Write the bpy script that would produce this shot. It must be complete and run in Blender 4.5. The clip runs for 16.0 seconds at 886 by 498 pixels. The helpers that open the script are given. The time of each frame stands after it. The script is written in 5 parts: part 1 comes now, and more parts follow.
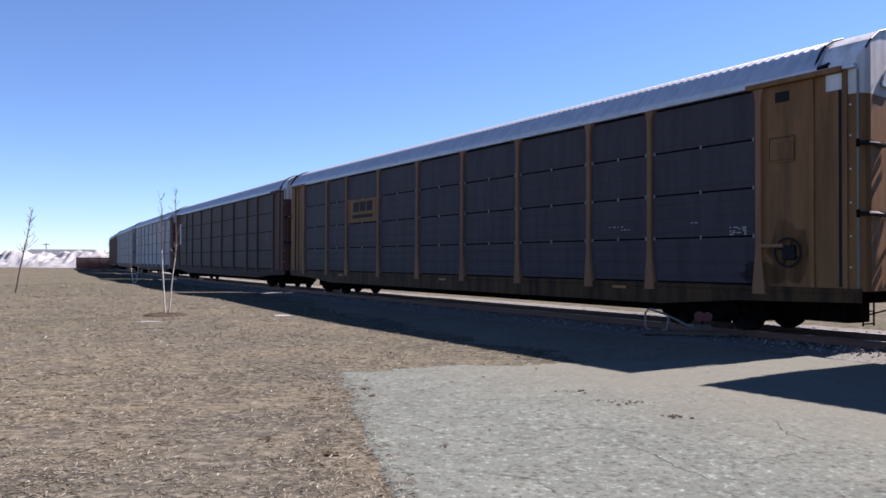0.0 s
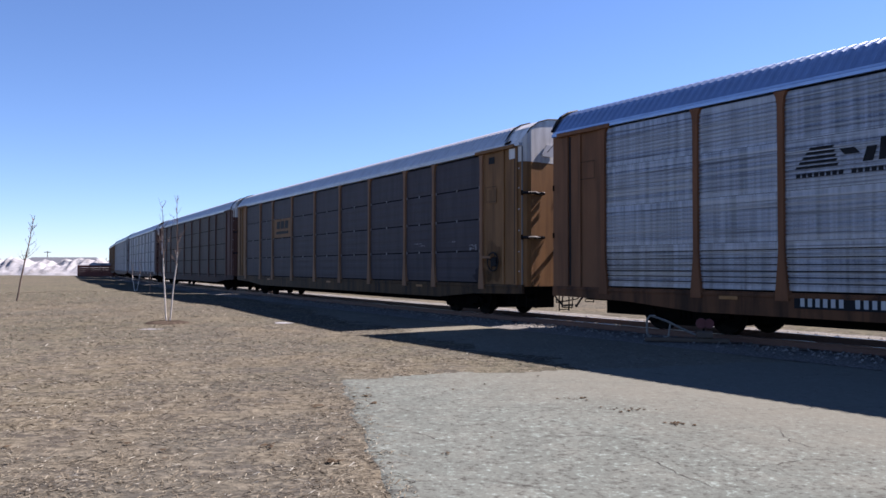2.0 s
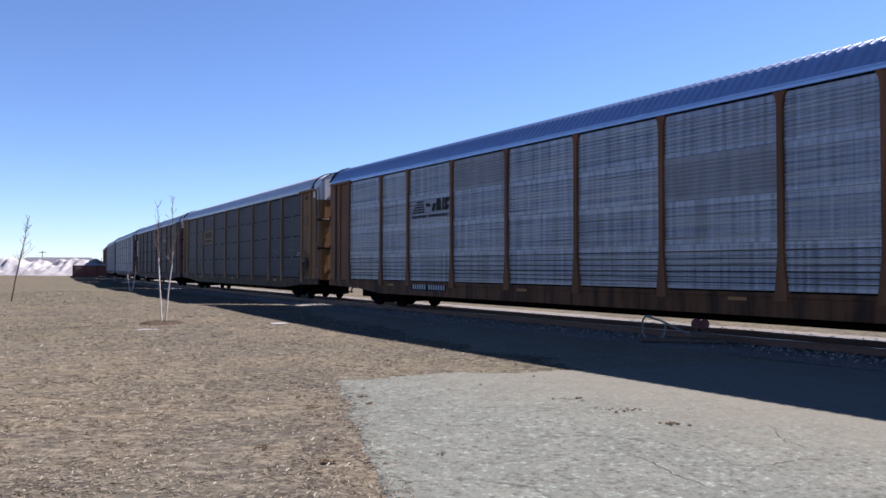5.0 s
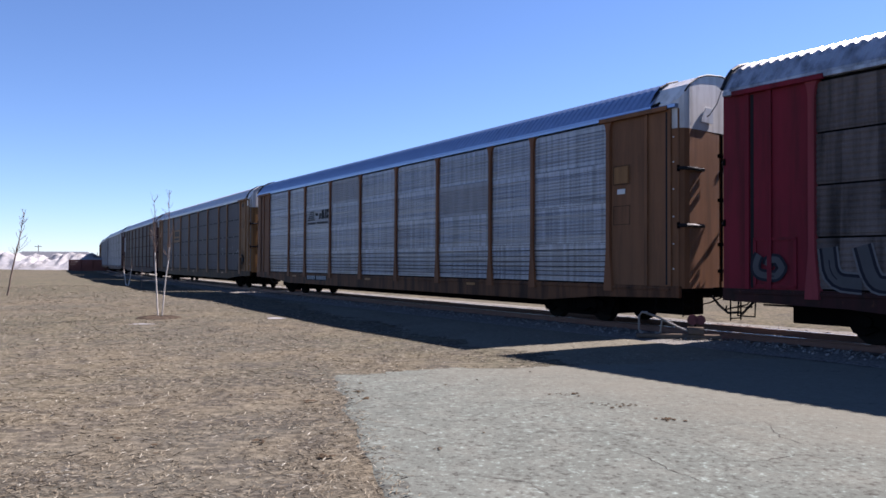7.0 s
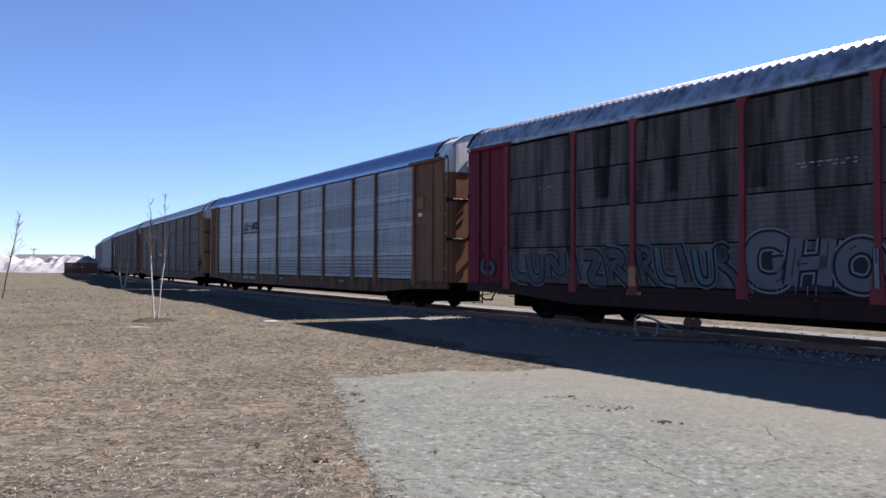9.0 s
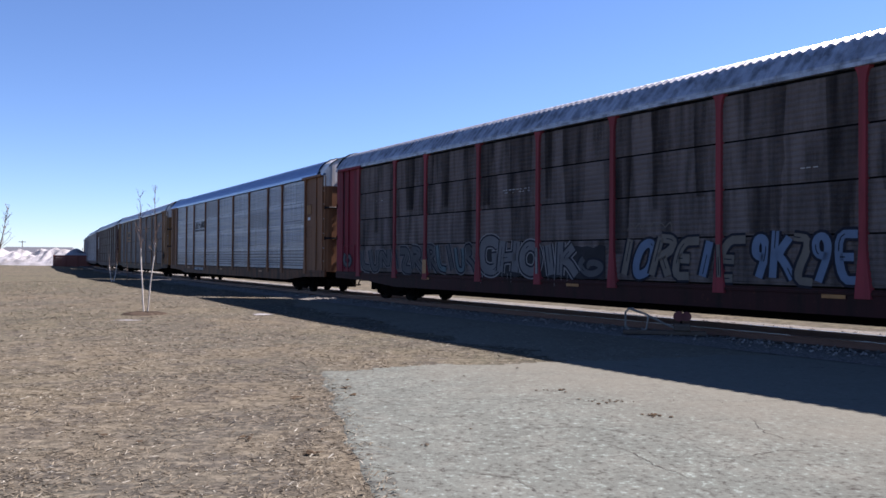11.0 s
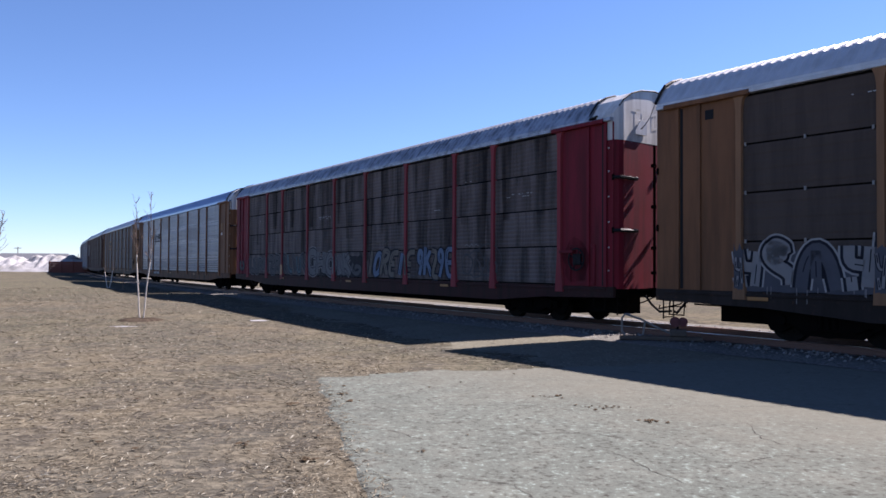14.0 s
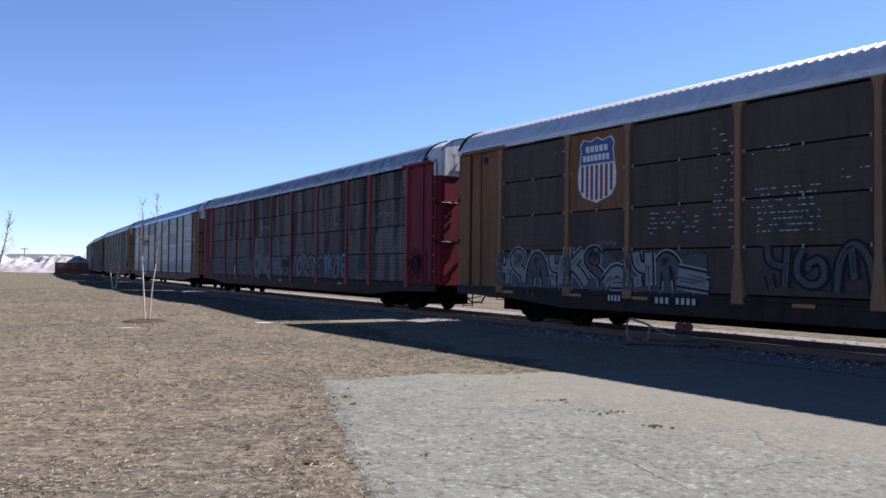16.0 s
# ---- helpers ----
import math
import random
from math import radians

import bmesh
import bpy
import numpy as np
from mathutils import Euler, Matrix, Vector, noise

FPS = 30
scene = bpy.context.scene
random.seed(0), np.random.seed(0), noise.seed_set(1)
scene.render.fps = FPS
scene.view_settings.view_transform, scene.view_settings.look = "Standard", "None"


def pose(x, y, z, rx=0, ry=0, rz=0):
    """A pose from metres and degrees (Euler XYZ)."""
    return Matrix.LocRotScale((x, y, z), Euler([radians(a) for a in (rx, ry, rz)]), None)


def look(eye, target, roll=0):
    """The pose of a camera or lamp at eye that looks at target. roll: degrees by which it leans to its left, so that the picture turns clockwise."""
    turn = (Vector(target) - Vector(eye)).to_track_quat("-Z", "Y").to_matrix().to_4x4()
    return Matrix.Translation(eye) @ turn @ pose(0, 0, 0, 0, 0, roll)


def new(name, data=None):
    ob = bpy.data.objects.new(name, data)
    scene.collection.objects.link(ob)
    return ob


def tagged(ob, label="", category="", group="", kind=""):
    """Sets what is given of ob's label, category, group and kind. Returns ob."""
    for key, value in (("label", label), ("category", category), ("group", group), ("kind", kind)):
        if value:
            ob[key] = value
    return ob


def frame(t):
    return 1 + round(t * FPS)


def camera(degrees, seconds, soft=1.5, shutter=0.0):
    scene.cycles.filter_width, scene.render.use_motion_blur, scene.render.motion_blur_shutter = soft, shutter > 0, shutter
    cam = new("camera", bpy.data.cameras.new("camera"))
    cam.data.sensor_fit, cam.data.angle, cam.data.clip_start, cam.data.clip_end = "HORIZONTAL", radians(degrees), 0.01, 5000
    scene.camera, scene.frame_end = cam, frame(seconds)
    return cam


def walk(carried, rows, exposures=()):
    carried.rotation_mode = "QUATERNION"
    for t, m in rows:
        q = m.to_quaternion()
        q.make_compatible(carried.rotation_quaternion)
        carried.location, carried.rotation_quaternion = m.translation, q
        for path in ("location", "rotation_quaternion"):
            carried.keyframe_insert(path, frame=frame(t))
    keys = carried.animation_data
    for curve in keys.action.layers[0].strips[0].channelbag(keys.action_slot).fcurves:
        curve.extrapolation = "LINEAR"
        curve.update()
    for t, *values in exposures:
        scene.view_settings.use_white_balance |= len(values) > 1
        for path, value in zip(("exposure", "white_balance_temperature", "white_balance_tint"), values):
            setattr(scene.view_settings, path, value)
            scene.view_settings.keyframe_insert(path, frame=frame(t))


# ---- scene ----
# ---------------------------------------------------------------- camera: held by hand at one place, z = 0 is the top of the rails
EYE = Vector((0.0, 0.0, 1.4425))
cam = camera(59.8, 16.0, soft=1.6)
AIM = [  # seconds, turn to the left, tilt up, lean to the left (degrees)
    (0.0, 0.000, 0.864, 0.194),
    (0.5, -0.024, 0.964, 0.197),
    (1.0, -0.068, 1.147, 0.196),
    (1.5, 0.075, 1.207, 0.133),
    (2.0, 0.085, 1.394, 0.088),
    (2.5, -0.033, 1.619, 0.146),
    (3.0, -0.083, 1.739, 0.159),
    (3.5, -0.126, 1.718, 0.054),
    (4.0, -0.148, 1.682, 0.097),
    (6.5, -0.370, 1.060, 0.168),
    (7.0, -0.452, 1.075, 0.285),
    (7.5, -0.524, 1.135, 0.274),
    (8.0, -0.585, 1.259, 0.288),
    (8.5, -0.652, 1.271, 0.394),
    (9.0, -0.715, 1.279, 0.265),
    (11.5, -1.544, 0.756, 0.429),
    (12.0, -1.653, 0.927, 0.387),
    (12.5, -1.626, 0.986, 0.335),
    (13.0, -1.535, 0.993, 0.405),
    (13.5, -1.587, 1.046, 0.461),
    (14.0, -1.639, 1.247, 0.338),
    (14.5, -1.466, 1.341, 0.335),
    (15.0, -1.373, 1.390, 0.511),
    (15.5, -1.334, 1.459, 0.548),
    (16.0, -1.258, 1.491, 0.697),
]


def aim(turn, tilt, lean):
    a, b = radians(turn), radians(tilt)
    way = Vector((-math.sin(a) * math.cos(b), math.cos(a) * math.cos(b), math.sin(b)))
    return look(EYE, EYE + way, lean)


walk(cam, [(t, aim(a, b, c)) for t, a, b, c in AIM], exposures=[(0, 1.72, 6030, 23), (16, 1.72, 6030, 23)])

# ---------------------------------------------------------------- light: clear noon sky, sun behind the train
SUN_AZ, SUN_EL = radians(58.5), radians(43.0)
sun_dir = Vector((math.sin(SUN_AZ) * math.cos(SUN_EL), math.cos(SUN_AZ) * math.cos(SUN_EL), math.sin(SUN_EL)))
sun_data = bpy.data.lights.new("sun", "SUN")
sun_data.energy, sun_data.angle, sun_data.color = 5.0, radians(0.53), (1.0, 0.91, 0.79)
new("sun", sun_data).matrix_world = look(sun_dir * 60, (0, 0, 0))
world = bpy.data.worlds.new("sky")
scene.world = world
world.use_nodes = True
wn = world.node_tree.nodes
sky = wn.new("ShaderNodeTexSky")
sky.sky_type, sky.sun_disc = "NISHITA", False
sky.sun_elevation, sky.sun_rotation = SUN_EL, SUN_AZ
sky.altitude, sky.air_density, sky.dust_density, sky.ozone_density = 300, 0.82, 0.0, 6.0
wn["Background"].inputs["Strength"].default_value = 0.05
world.node_tree.links.new(sky.outputs["Color"], wn["Background"].inputs["Color"])

# ---------------------------------------------------------------- materials
RNG = random.Random(7)


def nodes_of(name, rough=0.7, metal=0.0):
    m = bpy.data.materials.new(name)
    m.use_nodes = True
    t = m.node_tree
    p = t.nodes["Principled BSDF"]
    p.inputs["Roughness"].default_value, p.inputs["Metallic"].default_value = rough, metal
    if metal == 0.0 and rough >= 0.55:  # dust and chalk take the gloss off
        p.inputs["Specular IOR Level"].default_value = 0.0 if rough >= 0.8 else 0.12
    return m, t, p


def coords(t, scale=(1, 1, 1), shift=True):
    c = t.nodes.new("ShaderNodeTexCoord")
    mp = t.nodes.new("ShaderNodeMapping")
    mp.inputs["Scale"].default_value = scale
    if shift:
        info = t.nodes.new("ShaderNodeObjectInfo")
        add = t.nodes.new("ShaderNodeVectorMath")
        add.operation = "MULTIPLY_ADD"
        comb = t.nodes.new("ShaderNodeCombineXYZ")
        mul = t.nodes.new("ShaderNodeMath")
        mul.operation = "MULTIPLY"
        mul.inputs[1].default_value = 57.0
        t.links.new(info.outputs["Random"], mul.inputs[0])
        t.links.new(mul.outputs[0], comb.inputs[0])
        t.links.new(mul.outputs[0], comb.inputs[1])
        add.inputs[1].default_value = (1, 1, 1)
        t.links.new(c.outputs["Object"], add.inputs[0])
        t.links.new(comb.outputs[0], add.inputs[2])
        t.links.new(add.outputs[0], mp.inputs["Vector"])
    else:
        t.links.new(c.outputs["Object"], mp.inputs["Vector"])
    return mp.outputs["Vector"]


def noise_tex(t, vec, scale, detail=6, rough=0.6):
    n = t.nodes.new("ShaderNodeTexNoise")
    n.inputs["Scale"].default_value, n.inputs["Detail"].default_value, n.inputs["Roughness"].default_value = scale, detail, rough
    t.links.new(vec, n.inputs["Vector"])
    return n.outputs["Fac"]


def ramp(t, fac, stops):
    r = t.nodes.new("ShaderNodeValToRGB")
    while len(r.color_ramp.elements) < len(stops):
        r.color_ramp.elements.new(0.5)
    for e, (pos, col) in zip(r.color_ramp.elements, stops):
        e.position, e.color = pos, (*col, 1)
    t.links.new(fac, r.inputs[0])
    return r.outputs[0]


def mix(t, fac, a, b, mode="MIX"):
    n = t.nodes.new("ShaderNodeMix")
    n.data_type, n.blend_type = "RGBA", mode
    for sock, v in ((n.inputs[0], fac), (n.inputs[6], a), (n.inputs[7], b)):
        if isinstance(v, (int, float)):
            sock.default_value = v
        elif isinstance(v, tuple):
            sock.default_value = (*v, 1)
        else:
            t.links.new(v, sock)
    return n.outputs[2]


def bump(t, p, height, strength=0.3, dist=0.01):
    b = t.nodes.new("ShaderNodeBump")
    b.inputs["Strength"].default_value, b.inputs["Distance"].default_value = strength, dist
    t.links.new(height, b.inputs["Height"])
    t.links.new(b.outputs[0], p.inputs["Normal"])


def paint(name, base, dirt=(0.05, 0.04, 0.035), rust=(0.16, 0.07, 0.03), dirty=0.5, rough=0.6, metal=0.0, rusty=0.3):
    """Weathered paint on steel: vertical streaks, blotches of dirt and specks of rust."""
    m, t, p = nodes_of(name, rough, metal)
    streak = noise_tex(t, coords(t, (2.2, 2.2, 0.22)), 1.6, 5)
    blot = noise_tex(t, coords(t), 0.9, 6)
    speck = noise_tex(t, coords(t), 9.0, 5, 0.7)
    k1 = ramp(t, streak, [(0.42, (0, 0, 0)), (0.66, (dirty,) * 3)])
    k2 = ramp(t, blot, [(0.42, (0, 0, 0)), (0.85, (dirty * 0.8,) * 3)])
    k3 = ramp(t, speck, [(0.60, (0, 0, 0)), (0.72, (rusty,) * 3)])
    light = tuple(min(1, c * 1.12) for c in base)
    c = mix(t, noise_tex(t, coords(t), 3.0), base, light)
    c = mix(t, k1, c, dirt)
    c = mix(t, k2, c, tuple(0.6 * d + 0.4 * b for d, b in zip(dirt, base)))
    c = mix(t, k3, c, rust)
    t.links.new(c, p.inputs["Base Color"])
    bump(t, p, speck, 0.15, 0.004)
    return m


def plain(name, base, rough=0.7, metal=0.0, vary=0.25, scale=6.0):
    m, t, p = nodes_of(name, rough, metal)
    n = noise_tex(t, coords(t), scale)
    c = mix(t, n, tuple(b * (1 - vary) for b in base), tuple(min(1, b * (1 + vary)) for b in base))
    t.links.new(c, p.inputs["Base Color"])
    bump(t, p, n, 0.1, 0.004)
    return m


M = {}
M["yellow"] = paint("faded yellow ochre paint", (0.205, 0.104, 0.042), dirt=(0.038, 0.024, 0.014), dirty=0.5)
M["orange"] = paint("orange brown paint", (0.170, 0.072, 0.034), dirt=(0.038, 0.022, 0.014), dirty=0.45)
M["tan"] = paint("dusty tan brown paint", (0.172, 0.080, 0.039), dirt=(0.038, 0.022, 0.014), dirty=0.45)
M["red"] = paint("faded dark red paint", (0.15, 0.012, 0.022), dirt=(0.030, 0.010, 0.010), rust=(0.10, 0.03, 0.02), dirty=0.55)
M["maroon"] = paint("maroon brown paint", (0.085, 0.036, 0.028), dirty=0.5)
M["post_ochre"] = paint("dusty ochre post paint", (0.225, 0.118, 0.062), dirt=(0.06, 0.04, 0.025), dirty=0.4)
M["post_red"] = paint("dusty red post paint", (0.21, 0.035, 0.042), dirt=(0.05, 0.018, 0.016), dirty=0.45)
M["slate"] = paint("dark slate painted sheet", (0.052, 0.0435, 0.0485), dirt=(0.029, 0.0245, 0.027), dirty=0.5, rough=0.55, rusty=0.1)
M["charcoal"] = paint("charcoal painted sheet", (0.066, 0.049, 0.041), dirt=(0.034, 0.0265, 0.0225), dirty=0.6, rough=0.6, rusty=0.1)
M["grime"] = paint("grimy grey galvanised sheet", (0.128, 0.105, 0.097), dirt=(0.032, 0.026, 0.024), dirty=0.9, rough=0.65, rusty=0.15)
M["mist"] = paint("dull light grey sheet", (0.22, 0.22, 0.235), dirt=(0.09, 0.085, 0.085), dirty=0.5, rough=0.5, metal=0.2, rusty=0.1)
M["roof_grey"] = paint("weathered galvanised roof", (0.46, 0.465, 0.48), dirt=(0.17, 0.16, 0.155), dirty=0.3, rough=0.42, metal=0.3, rusty=0.08)
M["roof_blue"] = paint("bright galvanised roof", (0.25, 0.31, 0.43), dirt=(0.13, 0.14, 0.17), dirty=0.2, rough=0.30, metal=0.92, rusty=0.04)
M["roof_stained"] = paint("stained galvanised roof", (0.32, 0.34, 0.38), dirt=(0.02, 0.02, 0.024), dirty=0.75, rough=0.42, metal=0.4, rusty=0.15)
M["cap_white"] = paint("chalky white paint", (0.58, 0.58, 0.575), dirt=(0.17, 0.16, 0.15), dirty=0.5, rusty=0.15)
M["under"] = plain("black brake dust steel", (0.007, 0.006, 0.0055), 0.9)
M["sill_yellow"] = paint("grimy ochre sill", (0.07, 0.038, 0.016), dirt=(0.014, 0.010, 0.008), dirty=0.9)
M["sill_orange"] = paint("grimy orange sill", (0.12, 0.052, 0.024), dirt=(0.014, 0.010, 0.008), dirty=0.8)
M["sill_red"] = paint("grimy dark red sill", (0.035, 0.011, 0.011), dirt=(0.014, 0.010, 0.008), dirty=0.8)
M["sill_tan"] = paint("grimy black sill", (0.025, 0.019, 0.017), dirt=(0.014, 0.010, 0.008), dirty=0.8)
M["black"] = plain("black paint", (0.012, 0.012, 0.014), 0.6)
M["white"] = plain("white stencil paint", (0.55, 0.55, 0.54), 0.6)
M["wheel"] = plain("worn wheel steel", (0.014, 0.012, 0.010), 0.85)
M["bolt"] = plain("bare steel bolt plate", (0.19, 0.18, 0.17), 0.5, 0.2)
M["stencil"] = plain("worn white stencil paint", (0.40, 0.40, 0.39), 0.7)
M["hose"] = plain("black rubber", (0.02, 0.02, 0.02), 0.8)


def silver():
    """Galvanised perforated sheet: soft bands across and along it, thin dark slots."""
    m, t, p = nodes_of("galvanised perforated sheet", 0.36, 0.85)
    v = coords(t, (1, 1, 1))
    band = noise_tex(t, coords(t, (6.0, 6.0, 0.15)), 1.2, 4)
    bar = noise_tex(t, coords(t, (0.12, 0.12, 9.0)), 1.4, 4)
    c = mix(t, ramp(t, band, [(0.36, (0, 0, 0)), (0.66, (1, 1, 1))]), (0.112, 0.122, 0.155), (0.33, 0.355, 0.42))
    c = mix(t, ramp(t, bar, [(0.35, (0, 0, 0)), (0.7, (0.6, 0.6, 0.6))]), c, (0.40, 0.37, 0.33))
    line = noise_tex(t, coords(t, (0.25, 0.25, 22.0)), 1.1, 3)
    c = mix(t, ramp(t, line, [(0.34, (0.75,) * 3), (0.44, (0, 0, 0))]), c, (0.09, 0.09, 0.10))
    spots = noise_tex(t, v, 14.0, 4)
    c = mix(t, ramp(t, spots, [(0.6, (0, 0, 0)), (0.75, (0.3, 0.3, 0.3))]), c, (0.18, 0.175, 0.17))
    t.links.new(c, p.inputs["Base Color"])
    r = ramp(t, band, [(0.2, (0.35,) * 3), (0.8, (0.6,) * 3)])
    t.links.new(r, p.inputs["Roughness"])
    bump(t, p, spots, 0.12, 0.004)
    return m


M["silver"] = silver()


def ground_mats():
    # withered lawn
    m, t, p = nodes_of("withered lawn soil", 0.95)
    v = coords(t, shift=False)
    big, mid, fine = noise_tex(t, v, 0.30, 4, 0.55), noise_tex(t, v, 1.5, 5, 0.6), noise_tex(t, v, 10.0, 4, 0.65)
    huge = noise_tex(t, v, 0.06, 4)
    streak = noise_tex(t, coords(t, (2.2, 6.0, 1.0), shift=False), 1.5, 5, 0.65)
    c = mix(t, ramp(t, big, [(0.42, (0, 0, 0)), (0.58, (1, 1, 1))]), (0.06934, 0.06639, 0.05538), (0.1075, 0.093, 0.06682))
    c = mix(t, ramp(t, huge, [(0.42, (0, 0, 0)), (0.60, (0.85,) * 3)]), c, (0.06883, 0.06861, 0.04796))
    c = mix(t, ramp(t, mid, [(0.47, (0, 0, 0)), (0.60, (0.75,) * 3)]), c, (0.05727, 0.05364, 0.04742))
    c = mix(t, ramp(t, streak, [(0.50, (0, 0, 0)), (0.64, (0.6,) * 3)]), c, (0.1562, 0.1375, 0.101))
    c = mix(t, ramp(t, streak, [(0.34, (0.7,) * 3), (0.46, (0, 0, 0))]), c, (0.04097, 0.0364, 0.03023))
    c = mix(t, ramp(t, fine, [(0.52, (0, 0, 0)), (0.66, (0.5,) * 3)]), c, (0.1866, 0.1662, 0.1271))
    c = mix(t, ramp(t, fine, [(0.32, (0.65,) * 3), (0.45, (0, 0, 0))]), c, (0.0289, 0.02503, 0.0209))
    t.links.new(c, p.inputs["Base Color"])
    bump(t, p, fine, 0.8, 0.03)
    M["lawn"] = m
    # old asphalt, dusty and stony
    m, t, p = nodes_of("old grey asphalt", 0.9)
    v = coords(t, shift=False)
    big, mid, fine = noise_tex(t, v, 0.35, 5), noise_tex(t, v, 2.2, 5), noise_tex(t, v, 17.0, 4, 0.7)
    c = mix(t, big, (0.08163, 0.08968, 0.07986), (0.1236, 0.1335, 0.1173))
    c = mix(t, ramp(t, mid, [(0.46, (0, 0, 0)), (0.70, (0.45,) * 3)]), c, (0.1463, 0.1522, 0.1321))
    c = mix(t, ramp(t, fine, [(0.32, (0.85,) * 3), (0.47, (0, 0, 0))]), c, (0.03498, 0.03097, 0.02834))
    c = mix(t, ramp(t, fine, [(0.57, (0, 0, 0)), (0.70, (0.6,) * 3)]), c, (0.2566, 0.3097, 0.2809))
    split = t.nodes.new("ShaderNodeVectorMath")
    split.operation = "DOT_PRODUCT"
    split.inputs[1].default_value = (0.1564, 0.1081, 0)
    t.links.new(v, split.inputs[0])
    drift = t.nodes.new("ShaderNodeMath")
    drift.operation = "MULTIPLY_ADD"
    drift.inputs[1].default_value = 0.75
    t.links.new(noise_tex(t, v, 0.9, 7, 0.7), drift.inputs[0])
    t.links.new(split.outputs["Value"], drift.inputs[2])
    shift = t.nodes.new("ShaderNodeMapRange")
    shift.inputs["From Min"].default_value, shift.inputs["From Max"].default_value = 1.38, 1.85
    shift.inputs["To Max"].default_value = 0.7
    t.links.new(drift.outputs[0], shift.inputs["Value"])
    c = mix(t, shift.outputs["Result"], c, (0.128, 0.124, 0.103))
    crack = t.nodes.new("ShaderNodeTexVoronoi")
    crack.feature = "DISTANCE_TO_EDGE"
    crack.inputs["Scale"].default_value = 0.32
    warp = t.nodes.new("ShaderNodeVectorMath")
    warp.operation = "ADD"
    wnz = t.nodes.new("ShaderNodeTexNoise")
    wnz.inputs["Scale"].default_value = 1.6
    t.links.new(v, wnz.inputs["Vector"])
    t.links.new(v, warp.inputs[0])
    t.links.new(wnz.outputs["Color"], warp.inputs[1])
    t.links.new(warp.outputs[0], crack.inputs["Vector"])
    k = ramp(t, crack.outputs["Distance"], [(0.0, (0.85,) * 3), (0.007, (0, 0, 0))])
    gate = ramp(t, noise_tex(t, v, 0.7, 3), [(0.5, (0, 0, 0)), (0.6, (1, 1, 1))])
    c = mix(t, mix(t, 1.0, k, gate, "MULTIPLY"), c, (0.05831, 0.05806, 0.05152))
    t.links.new(c, p.inputs["Base Color"])
    bump(t, p, fine, 0.6, 0.012)
    M["asphalt"] = m
    # dusty gravel verge
    m, t, p = nodes_of("dusty gravel verge", 0.95)
    v = coords(t, shift=False)
    big, mid, fine = noise_tex(t, v, 0.5, 5), noise_tex(t, v, 3.0, 6), noise_tex(t, v, 15.0, 4, 0.7)
    c = mix(t, big, (0.09432, 0.08694, 0.06756), (0.1477, 0.1395, 0.1104))
    c = mix(t, ramp(t, mid, [(0.5, (0, 0, 0)), (0.72, (0.6,) * 3)]), c, (0.1106, 0.1002, 0.07756))
    c = mix(t, ramp(t, fine, [(0.30, (0.6,) * 3), (0.44, (0, 0, 0))]), c, (0.04153, 0.04031, 0.03378))
    c = mix(t, ramp(t, fine, [(0.58, (0, 0, 0)), (0.72, (0.6,) * 3)]), c, (0.2801, 0.2947, 0.2566))
    t.links.new(c, p.inputs["Base Color"])
    bump(t, p, fine, 0.7, 0.015)
    M["verge"] = m
    # crushed stone ballast
    m, t, p = nodes_of("crushed stone ballast", 0.9)
    info = t.nodes.new("ShaderNodeNewGeometry")
    c = ramp(t, info.outputs["Random Per Island"], [(0.0, (0.055, 0.05, 0.046)), (0.5, (0.13, 0.124, 0.117)), (1.0, (0.29, 0.28, 0.265))])
    c = mix(t, noise_tex(t, coords(t, shift=False), 30.0), c, (0.22, 0.20, 0.18))
    t.links.new(c, p.inputs["Base Color"])
    M["ballast"] = m
    m, t, p = nodes_of("pale crushed stone bed", 0.95)
    v = coords(t, shift=False)
    big, fine = noise_tex(t, v, 0.8, 5), noise_tex(t, v, 16.0, 5, 0.75)
    c = mix(t, big, (0.108, 0.1044, 0.0945), (0.1872, 0.18, 0.1645))
    c = mix(t, ramp(t, fine, [(0.34, (0.8,) * 3), (0.5, (0, 0, 0))]), c, (0.0324, 0.0288, 0.0259))
    c = mix(t, ramp(t, fine, [(0.55, (0, 0, 0)), (0.68, (0.8,) * 3)]), c, (0.3024, 0.2952, 0.273))
    t.links.new(c, p.inputs["Base Color"])
    bump(t, p, fine, 0.9, 0.03)
    M["bed"] = m
    # straw blades
    m, t, p = nodes_of("dry straw blades", 0.85)
    info = t.nodes.new("ShaderNodeNewGeometry")
    c = ramp(t, info.outputs["Random Per Island"], [(0.0, (0.05688, 0.04809, 0.03668)), (0.25, (0.09973, 0.08586, 0.06372)), (0.7, (0.1475, 0.1289, 0.09537)), (0.94, (0.2065, 0.1873, 0.1456)), (1.0, (0.3238, 0.3139, 0.2654))])
    t.links.new(c, p.inputs["Base Color"])
    M["straw"] = m
    m, t, p = nodes_of("old roadside snow", 0.8)
    v = coords(t, shift=False)
    n1, n2 = noise_tex(t, v, 0.5, 6, 0.65), noise_tex(t, v, 3.0, 6)
    c = mix(t, ramp(t, n1, [(0.45, (0, 0, 0)), (0.72, (0.6,) * 3)]), (0.29, 0.29, 0.30), (0.11, 0.10, 0.085))
    c = mix(t, ramp(t, n2, [(0.55, (0, 0, 0)), (0.8, (0.5,) * 3)]), c, (0.24, 0.22, 0.20))
    t.links.new(c, p.inputs["Base Color"])
    bump(t, p, n2, 0.6, 0.2)
    M["snow"] = m


